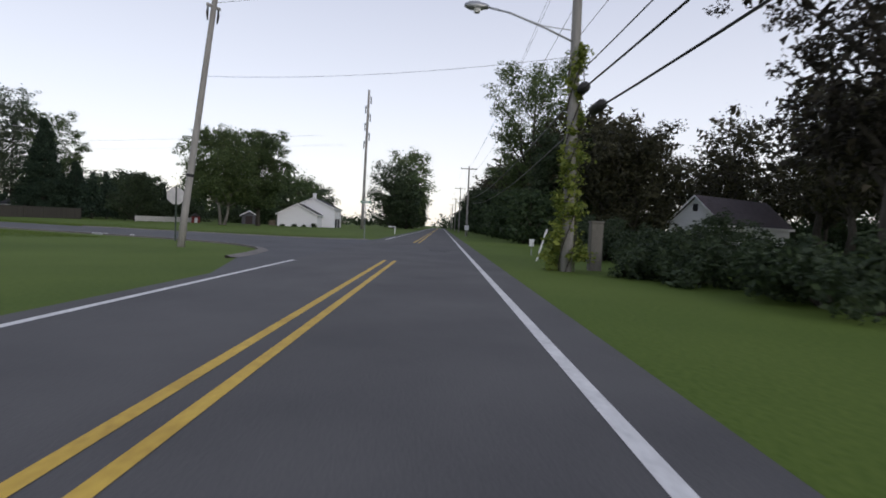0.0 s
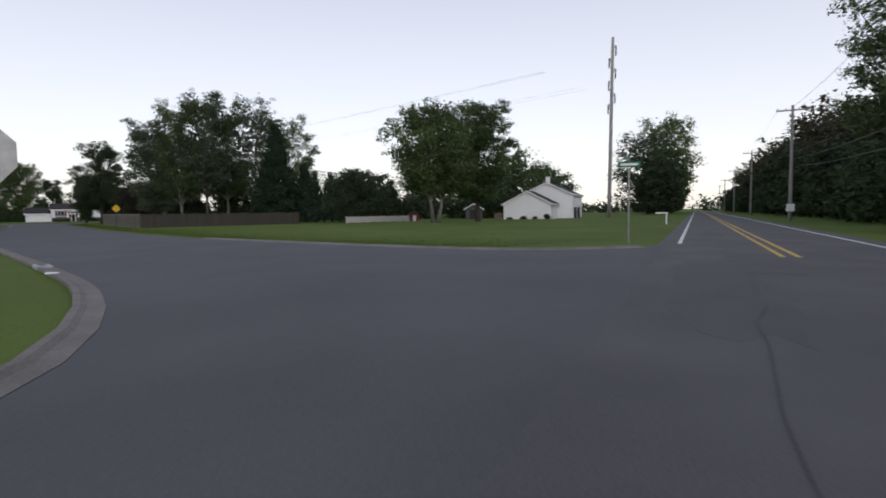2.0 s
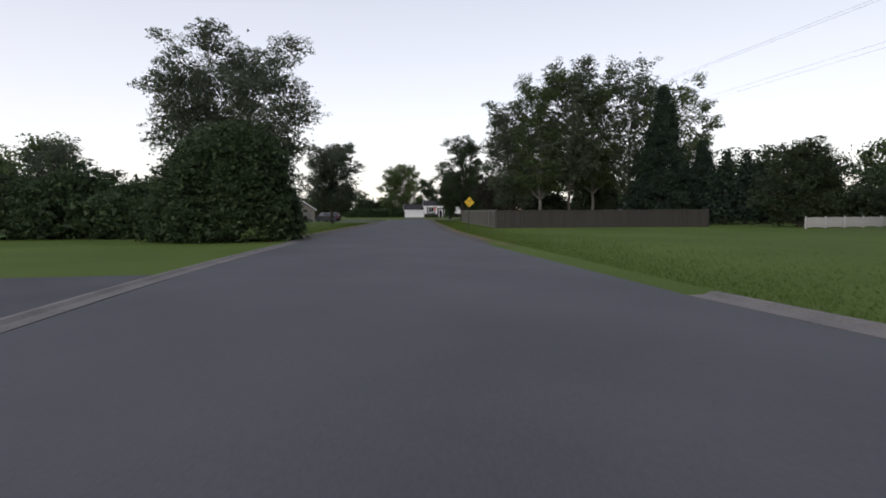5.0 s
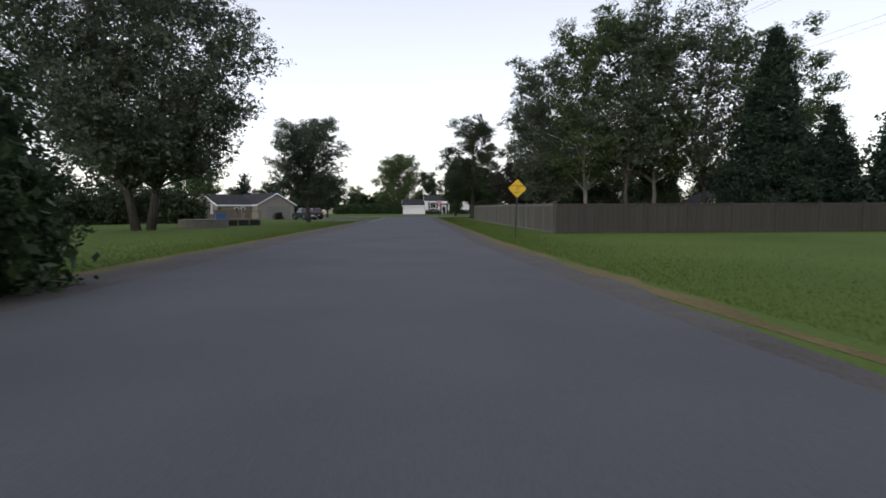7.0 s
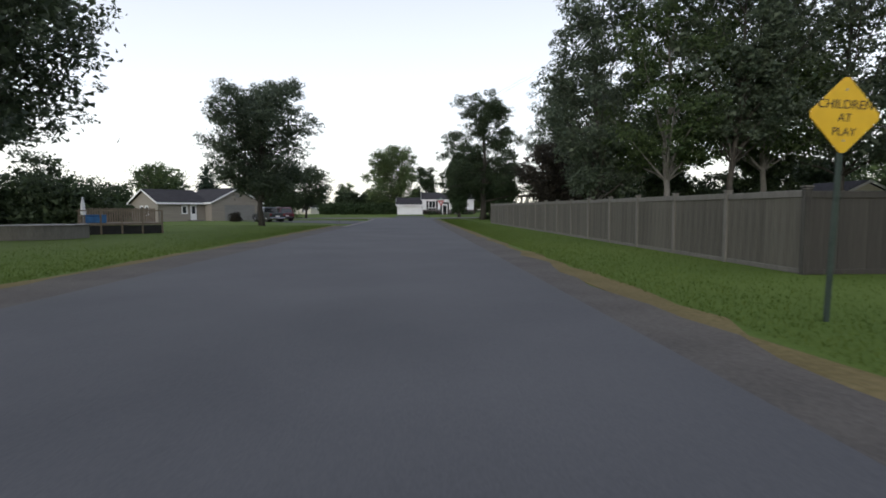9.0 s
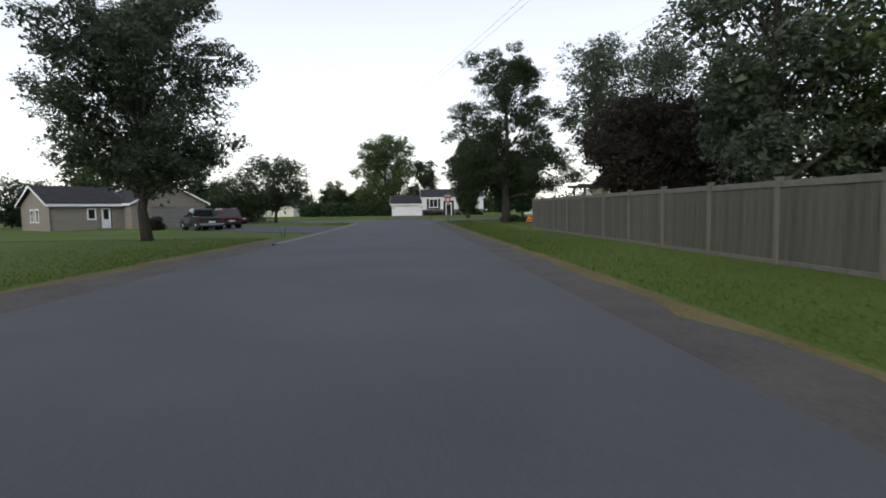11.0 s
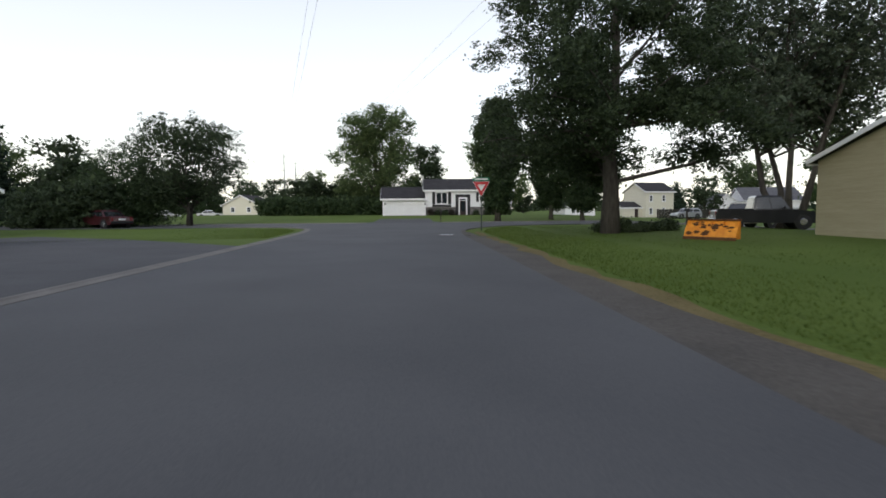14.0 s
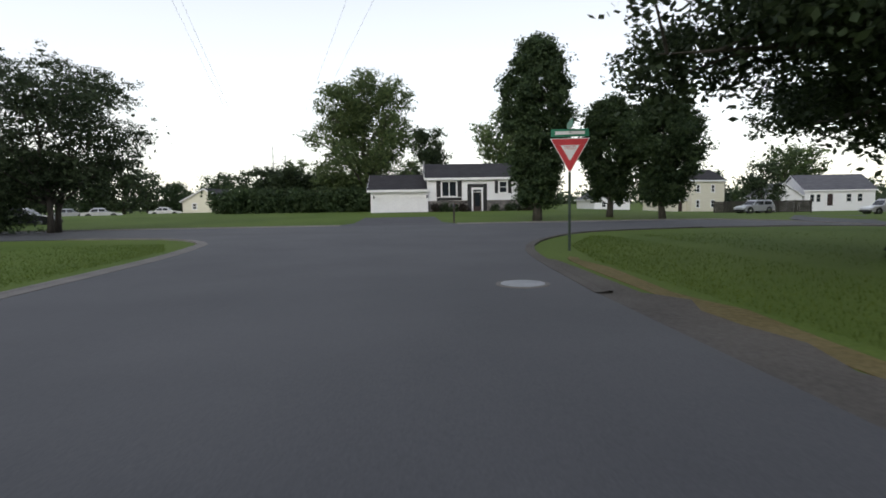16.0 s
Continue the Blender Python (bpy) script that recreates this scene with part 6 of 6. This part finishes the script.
def vehicle(m, label, mat, kind, L=4.7, W=1.85, H=1.7):
    """A parked vehicle, its front towards +x: shaped body, cabin with glass, wheels, lamps and bumpers."""
    v = thing({"pickup": "pickup_truck", "suv": "suv", "sedan": "car"}[kind], m, label, "car" if kind != "pickup" else "pickup truck")
    h, w = L / 2, W / 2
    belt = {"pickup": 1.08, "suv": 1.02, "sedan": 0.9}[kind]
    prof = [(-h + 0.05, 0.32), (-h, 0.5), (-h + 0.03, belt - 0.08), (-h + 0.12, belt), (h * 0.42, belt), (h * 0.9, belt - 0.14), (h, belt - 0.34), (h, 0.42), (h - 0.1, 0.28)]
    g = Mesh()
    for a, b, s in ((-w, -w + 0.08, 0.94), (-w + 0.08, w - 0.08, 1.0), (w - 0.08, w, 0.94)):
        pr = [(x, 0.3 + (z - 0.3) * s if z > 0.6 else z) for x, z in prof]
        g.prism(pr, "y", a, b)
    body = part("body", g, mat, v)
    x0, x1 = {"pickup": (-0.28 * h, 0.42 * h), "suv": (-0.95 * h, 0.42 * h), "sedan": (-0.62 * h, 0.4 * h)}[kind]
    back, front = {"pickup": (0.12, 0.55), "suv": (0.22, 0.62), "sedan": (0.55, 0.65)}[kind]
    cab = Mesh()
    wi = w - 0.06
    wt = w - 0.24
    low = [(x0, -wi, belt - 0.01), (x1, -wi, belt - 0.01), (x1, wi, belt - 0.01), (x0, wi, belt - 0.01)]
    mid = [(x0 + back * 0.85, -wt, H - 0.1), (x1 - front * 0.85, -wt, H - 0.1), (x1 - front * 0.85, wt, H - 0.1), (x0 + back * 0.85, wt, H - 0.1)]
    top = [(x0 + back + 0.1, -wt + 0.1, H), (x1 - front - 0.1, -wt + 0.1, H), (x1 - front - 0.1, wt - 0.1, H), (x0 + back + 0.1, wt - 0.1, H)]
    loft(cab, low, mid)
    loft(cab, mid, top)
    c = part("cabin", cab, mat, v)
    lowv, midv = [Vector(p) for p in low], [Vector(p) for p in mid]

    def pane(a, b, cc, d, u0, u1, name, t0=0.1, t1=0.92):
        """A pane laid on the face with lower corners a, b and upper corners d, cc."""
        pt = lambda s, t: (a.lerp(b, s)).lerp(d.lerp(cc, s), t)
        q = [pt(u0, t0), pt(u1, t0), pt(u1, t1), pt(u0, t1)]
        n = (q[1] - q[0]).cross(q[3] - q[0]).normalized() * 0.012
        gg = Mesh()
        loft(gg, [tuple(p - n) for p in q], [tuple(p + n) for p in q])
        part(name, gg, GLASS_CAR, c)
    pane(lowv[0], lowv[1], midv[1], midv[0], 0.07, 0.47, "side_window")
    pane(lowv[0], lowv[1], midv[1], midv[0], 0.52, 0.95, "side_window")
    pane(lowv[3], lowv[2], midv[2], midv[3], 0.07, 0.47, "side_window")
    pane(lowv[3], lowv[2], midv[2], midv[3], 0.52, 0.95, "side_window")
    pane(lowv[1], lowv[2], midv[2], midv[1], 0.06, 0.94, "windscreen")
    pane(lowv[0], lowv[3], midv[3], midv[0], 0.08, 0.92, "rear_window")
    if kind == "pickup":
        part("bed_floor", Mesh().box(-h + 0.1, -w + 0.12, belt + 0.003, x0 - 0.05, w - 0.12, belt + 0.012), RUBBER, v, "dark open load bed")
        for s in (-1, 1):
            part("bed_rail", Mesh().box(-h + 0.06, s * (w - 0.06) - 0.05, belt - 0.02, x0, s * (w - 0.06) + 0.05, belt + 0.06, 0.01), mat, v)
    r = 0.37 if kind != "sedan" else 0.32
    for x in (-h * 0.62, h * 0.64):
        for s in (-1, 1):
            y = s * (w - 0.1)
            part("wheel_arch", Mesh().tube([(x, s * (w - 0.32), r), (x, s * (w + 0.004), r)], r + 0.09, 20), RUBBER, v)
            wh = part("wheel", Mesh().tube([(x, y - s * 0.12, r), (x, y + s * 0.1, r), (x, y + s * 0.125, r)], [r, r, r - 0.05], 20), RUBBER, v)
            part("rim", Mesh().tube([(x, y + s * 0.1, r), (x, y + s * 0.14, r)], [r * 0.62, r * 0.5], 14), CHROME, wh)
    for s in (-1, 1):
        part("tail_lamp", Mesh().box(-h - 0.015, s * (w - 0.16) - 0.1, belt - 0.34, -h + 0.06, s * (w - 0.16) + 0.1, belt - 0.08, 0.02), TAIL, v)
        part("headlamp", Mesh().box(h - 0.1, s * (w - 0.28) - 0.18, belt - 0.42, h + 0.012, s * (w - 0.28) + 0.18, belt - 0.26, 0.02), HEADLAMP, v)
        part("mirror", Mesh().box(x1 - 0.45, s * (w + 0.08) - 0.09, belt + 0.02, x1 - 0.33, s * (w + 0.08) + 0.09, belt + 0.17, 0.02), mat, v)
    part("bumper", Mesh().box(-h - 0.08, -w + 0.05, 0.38, -h + 0.02, w - 0.05, 0.56, 0.03), CHROME if kind == "pickup" else RUBBER, v)
    part("bumper", Mesh().box(h - 0.03, -w + 0.05, 0.3, h + 0.06, w - 0.05, 0.5, 0.03), RUBBER, v)
    part("number_plate", Mesh().box(-h - 0.035, -0.26, 0.62, -h - 0.004, 0.26, 0.76), SIGN_WHITE, v)
    if kind == "suv":
        part("trim_strip", Mesh().box(-h - 0.02, -w + 0.25, 0.58, -h, w - 0.25, 0.61), CHROME, v)
        for s in (-1, 1):
            part("roof_rail", Mesh().box(x0 + 0.5, s * (wt - 0.05) - 0.02, H - 0.01, x1 - front - 0.3, s * (wt - 0.05) + 0.02, H + 0.05), GALV, v)
    return v


MAROON = paint("maroon_car_paint", (0.045, 0.008, 0.012), (0.08, 0.014, 0.018))
SILVERGREEN = paint("grey_green_truck_paint", (0.028, 0.036, 0.037), (0.045, 0.055, 0.056))
SILVER = paint("silver_car_paint", (0.30, 0.31, 0.32), (0.40, 0.41, 0.42))
DARKCAR = paint("dark_blue_car_paint", (0.009, 0.010, 0.013), (0.018, 0.020, 0.025))
WHITECAR = paint("white_car_paint", (0.5, 0.5, 0.5), (0.62, 0.62, 0.62))
BEIGE = paint("beige_car_paint", (0.32, 0.30, 0.22), (0.42, 0.39, 0.30))
vehicle(pose(-17.4, 84.0, 0, 0, 0, 128), "grey-green pickup truck parked on the driveway", SILVERGREEN, "pickup", 5.2, 1.95, 1.78)
vehicle(pose(-17.2, 88.8, 0, 0, 0, 124), "dark red sport utility vehicle parked on the driveway", MAROON, "suv", 4.8, 1.9, 1.78)
vehicle(pose(21.2, 98.6, 0, 0, 0, -20), "dark pickup truck parked on the grass", DARKCAR, "pickup", 5.6, 2.0, 1.9)
vehicle(pose(23.5, 104, ground_z(23.5, 104), 0, 0, 195), "beige sport utility vehicle parked beyond the truck", BEIGE, "suv", 4.8, 1.9, 1.8)
vehicle(pose(43.4, 149.5, ground_z(43.4, 149.5), 0, 0, 190), "silver crossover parked by a driveway", SILVER, "suv", 4.5, 1.85, 1.65)
vehicle(pose(57.5, 146.0, ground_z(57.5, 146), 0, 0, 180), "white van-like vehicle parked before a house", WHITECAR, "suv", 5.0, 1.9, 1.8)
vehicle(pose(-23.6, 110.5, 0, 0, 0, 150), "dark red car parked beside the shrubs", MAROON, "sedan", 4.4, 1.8, 1.4)
vehicle(pose(-29.0, 127.5, 0, 0, 0, 10), "dark car parked beside the cross street", DARKCAR, "sedan", 4.5, 1.8, 1.45)
for x, y, a, mt, lb in ((-40, 158, 20, WHITECAR, "white car parked far off"), (-47, 163, 20, SILVER, "silver car parked far off"), (-38, 172, 10, WHITECAR, "white car before a cream house"),
                        (-58, 170, 20, DARKCAR, "dark car parked far off"), (-66, 174, 20, SILVER, "silver car parked far off")):
    vehicle(pose(x, y, 0, 0, 0, a), lb, mt, "sedan", 4.5, 1.8, 1.45)


# snow plough blade on the lawn
def plough():
    p = thing("snow_plow", pose(11.3, 87.25, 0, 0, 0, -58), "rusty orange snow plow blade standing on the grass", "snow plow")
    g = Mesh()
    n = 10
    prof = [(0.28 * (1 - math.cos(radians(100 * i / n))) - 0.05, 0.06 + 0.68 * i / n) for i in range(n + 1)]
    prof += [(x + 0.03, z) for x, z in prof[::-1]]
    g.prism(prof, "x", -1.0, 1.0)
    bl = part("blade", g, ORANGE, p, "orange curved steel blade")
    part("cutting_edge", Mesh().box(-1.02, -0.1, -0.02, 1.02, -0.06, 0.12, 0.01), ORANGE_RUST, bl, "bare worn cutting edge")
    part("top_rail", Mesh().box(-1.03, 0.2, 0.73, 1.03, 0.32, 0.79, 0.01), ORANGE_RUST, bl)
    for i in range(5):
        x = -0.92 + 0.46 * i
        part("rib", Mesh().box(x - 0.02, 0.1, 0.05, x + 0.02, 0.42, 0.7), ORANGE, bl)
    r = random.Random(5)
    for i in range(26):
        x, t = r.uniform(-0.9, 0.86), r.uniform(0.15, 0.9)
        y = 0.28 * (1 - math.cos(radians(100 * t))) - 0.05
        s = r.uniform(0.04, 0.13)
        k = 7
        q = [(x + s * r.uniform(0.7, 1.5) * math.cos(6.283 * j / k), 0.06 + 0.68 * t + s * 0.6 * r.uniform(0.5, 1.2) * math.sin(6.283 * j / k)) for j in range(k)]
        part("rust_patch", Mesh().prism(q, "y", y - 0.03, y + 0.002), ORANGE_RUST, bl, "flaked rust patch")
    part("frame", Mesh().box(-0.4, 0.3, 0.2, -0.3, 1.3, 0.32).box(0.3, 0.3, 0.2, 0.4, 1.3, 0.32).box(-0.45, 1.25, 0.2, 0.45, 1.35, 0.34), WIRE, p, "dark steel push frame")
    return p


plough()
# iron drain cover near the junction, planter pot by the tan house
mh = thing("manhole_cover", pose(1.7, 92.9, 0.03), "round iron manhole cover with pale ring", "manhole cover")
part("ring", Mesh().tube([(0, 0, -0.03), (0, 0, 0.006)], 0.4, 28), CONCRETE, mh)
part("lid", Mesh().tube([(0, 0, 0), (0, 0, 0.014)], 0.33, 28), GALV, mh)
bush(-21.7, 85.4, 1.7, 1.6, 1.15, "clipped dark rounded shrub by the tan house", LEAF_RED, 7000, 0.06, seed=143, lobes=14, name="shrub")
bush(13.4, 96.0, 2.2, 1.6, 0.5, "low ragged shrub on the lawn", LEAF_DARK, 5000, 0.13, seed=140, lobes=12)
bush(10.6, 94.6, 3.4, 1.8, 0.5, "low weeds round the oak trunk", LEAF_DARK, 5000, 0.13, seed=141, lobes=12)
bush(21, 86, 4, 4, 2.6, "dark shrub beside the garage wall", LEAF_DARK, 9000, 0.16, seed=142, lobes=16)


# ---- road surface: patches and sealed cracks ----
def patch(name, pts, z, label, mat=REPAIR):
    g = Mesh()
    n = len(pts)
    g.add([(x, y, ground_z(x, y) + z) for x, y in pts] + [(x, y, ground_z(x, y) + z - 0.02) for x, y in pts],
          [tuple(range(n))] + [(i, (i + 1) % n, n + (i + 1) % n, n + i) for i in range(n)])
    return structure(name, g, mat, label, "road patch")


def ragged(cx, cy, rx, ry, turn, seed, n=22):
    r = random.Random(seed)
    ca, sa = math.cos(radians(turn)), math.sin(radians(turn))
    out = []
    for i in range(n):
        a = 6.2832 * i / n
        k = r.uniform(0.8, 1.12)
        u, v = rx * k * math.copysign(abs(math.cos(a)) ** 0.6, math.cos(a)), ry * k * math.copysign(abs(math.sin(a)) ** 0.6, math.sin(a))
        out.append((cx + u * ca - v * sa, cy + u * sa + v * ca))
    return out


for i, (m, n, rx, ry, t) in enumerate(((-12.5, -37.6, 4.5, 0.8, 27), (-8.5, -38.6, 2.6, 0.7, 27), (6, -37.9, 3.0, 0.45, 27), (-16, -41.0, 1.6, 0.5, 27))):
    x, y = P(m, n)
    patch("road_patch_%d" % (i + 1), ragged(x, y, rx, ry, t, 200 + i), 0.0214 + 0.0012 * i, "dark asphalt repair patch near the junction")

def crack(pts, w, name):
    g = Mesh()
    vs = []
    for i, (x, y) in enumerate(pts):
        a, b = Vector(pts[max(i - 1, 0)]), Vector(pts[min(i + 1, len(pts) - 1)])
        d = (b - a).normalized()
        s = Vector((-d.y, d.x)) * w / 2
        z = ground_z(x, y) + 0.0295
        vs += [(x + s.x, y + s.y, z), (x - s.x, y - s.y, z)]
    g.add(vs, [(2 * i, 2 * i + 1, 2 * i + 3, 2 * i + 2) for i in range(len(pts) - 1)])
    structure(name, g, PATCH, "black tar seam sealing a road crack", "road seam")


rc = random.Random(31)
for k, (m0, m1, n) in enumerate(((-30, 8, -37.9), (-4, 30, -40.6), (-24, 2, -41.6))):
    pts = [P(m0 + (m1 - m0) * i / 40, n + rc.uniform(-0.07, 0.07) + 0.3 * math.sin(i * 0.21 + k)) for i in range(41)]
    crack(pts, 0.01, "road_seam_%d" % (k + 1))
for k, m in enumerate((-15, -3, 11)):
    pts = [P(m + rc.uniform(-0.15, 0.15), -42 + 0.45 * i) for i in range(12)]
    crack(pts, 0.01, "road_seam_%d" % (k + 4))


# ---- transmission wires and far masts ----
D, R = Vector((-0.242, 0.970, 0)), Vector((0.970, 0.242, 0))
for off in (-0.7, -1.0, 4.7, 5.6):
    a = Vector((0, 77.2, 8.4)) + R * off
    wire(a - D * 100 + Vector((0, 0, 1.6)), a + D * 150 + Vector((0, 0, 2.2)), 2.0, 0.0045, "thin overhead wire crossing above the street", n=30)
for x, y, h in ((-72, 382, 34), (-66, 384, 30)):
    t = thing("lattice_mast", pose(x, y, 0), "thin far-off lattice mast", "mast")
    part("tower", Mesh().tube([(0, 0, -0.5), (0, 0, h * 0.6), (0, 0, h)], [0.9, 0.5, 0.2], 4), GALV, t)
    for z in (0.72, 0.84, 0.95):
        part("arm", Mesh().box(-3.4 * (1.4 - z), -0.15, h * z - 0.15, 3.4 * (1.4 - z), 0.15, h * z + 0.15), GALV, t)


# ---- grass ----
def grass(name, count, seed, size, label):
    """Single blades, thick beside the street and thinning out over the lawns."""
    rng = np.random.default_rng(seed)
    y = rng.uniform(-30, 104, count)
    right = rng.random(count) < 0.55
    off = rng.exponential(2.2, count)
    edge_r = np.interp(y, [-30, -26, -20, -12, -2, 8, 20, 60, 96, 100, 104], [9.4, 8.2, 6.6, 5.2, 4.6, 4.0, 3.45, 3.55, 3.9, 4.6, 6.6])
    edge_l = np.interp(y, [-30, -17, -8, 5, 20, 66, 70, 87, 92, 101, 104], [-4.2, -5.0, -5.5, -6.9, -7.0, -7.1, -40, -40, -6.4, -7.0, -8.4])
    x = np.where(right, edge_r + off, edge_l - off)
    x = np.where((~right) & (y > -12) & (y < 8), -200, x)
    keep = (x > -30) & ~((x > 7.2) & (x < 8.2) & (y > 28)) & ~((x > 8.2) & (y > 29) & (y < 73))
    x, y = x[keep], y[keep]
    n = len(x)
    base = np.stack([x, y, np.full(n, -0.004)], 1)
    a = rng.random(n) * 6.2832
    w = size * (0.10 + 0.08 * rng.random(n))
    h = size * (0.5 + 0.8 * rng.random(n))
    side = np.stack([np.cos(a) * w, np.sin(a) * w, np.zeros(n)], 1)
    tip = base + np.stack([rng.normal(size=n) * size * 0.4, rng.normal(size=n) * size * 0.4, h], 1)
    v = np.stack([base - side, base + side, tip], 1)
    me = bpy.data.meshes.new(name)
    me.vertices.add(n * 3)
    me.vertices.foreach_set("co", v.reshape(-1))
    me.loops.add(n * 3)
    me.loops.foreach_set("vertex_index", np.arange(n * 3, dtype=np.int32))
    me.polygons.add(n)
    me.polygons.foreach_set("loop_start", np.arange(0, n * 3, 3, dtype=np.int32))
    me.polygons.foreach_set("loop_total", np.full(n, 3, dtype=np.int32))
    me.update(calc_edges=True)
    tagged(part(name, me, BLADES, None), label, "grass", "", "stuff")


grass("lawn_grass", 220000, 3, 0.055, "short mown grass blades on the verges")


# storm drain set into the kerb near the corner, a paper scrap beside it
dr = thing("storm_drain", pose(-2.74, -26.8, 0.0, 0, 0, 5), "pale cast storm drain lid with two round holes in the kerb", "drain")
lid = part("lid", Mesh().box(-0.17, -0.42, 0.0, 0.17, 0.42, 0.105, 0.02), SIGN_BACK, dr, "pale worn cast lid")
for y in (-0.2, 0.2):
    part("hole", Mesh().tube([(0, y, 0.1), (0, y, 0.109)], 0.12, 14), WIRE, dr, "dark round drain hole")
mk = thing("driveway_marker", pose(-6.7, 67.0, 0, 0, 0, 20), "two thin leaning sticks marking the driveway's edge", "stake")
part("stick", Mesh().tube([(0, 0, -0.1), (0.06, 0.02, 0.3), (0.13, 0.03, 0.62)], [0.018, 0.016, 0.01], 6), BARK, mk)
part("stick", Mesh().tube([(-0.1, 0.05, -0.1), (-0.13, 0.05, 0.2), (-0.2, 0.04, 0.38)], [0.016, 0.014, 0.01], 6), BARK, mk)
pp = thing("paper_scrap", pose(-2.62, -29.4, 0.088, 0, 0, 30), "crumpled white paper scrap lying on the kerb", "litter")
g = Mesh()
rp = random.Random(5)
loft(g, [(0.16 * math.cos(0.785 * i) * rp.uniform(0.7, 1.1), 0.11 * math.sin(0.785 * i) * rp.uniform(0.7, 1.1), rp.uniform(0, 0.01)) for i in range(8)],
     [(0.12 * math.cos(0.785 * i) * rp.uniform(0.6, 1.1), 0.08 * math.sin(0.785 * i) * rp.uniform(0.6, 1.1), rp.uniform(0.02, 0.05)) for i in range(8)])
part("scrap", g, SIGN_WHITE, pp)
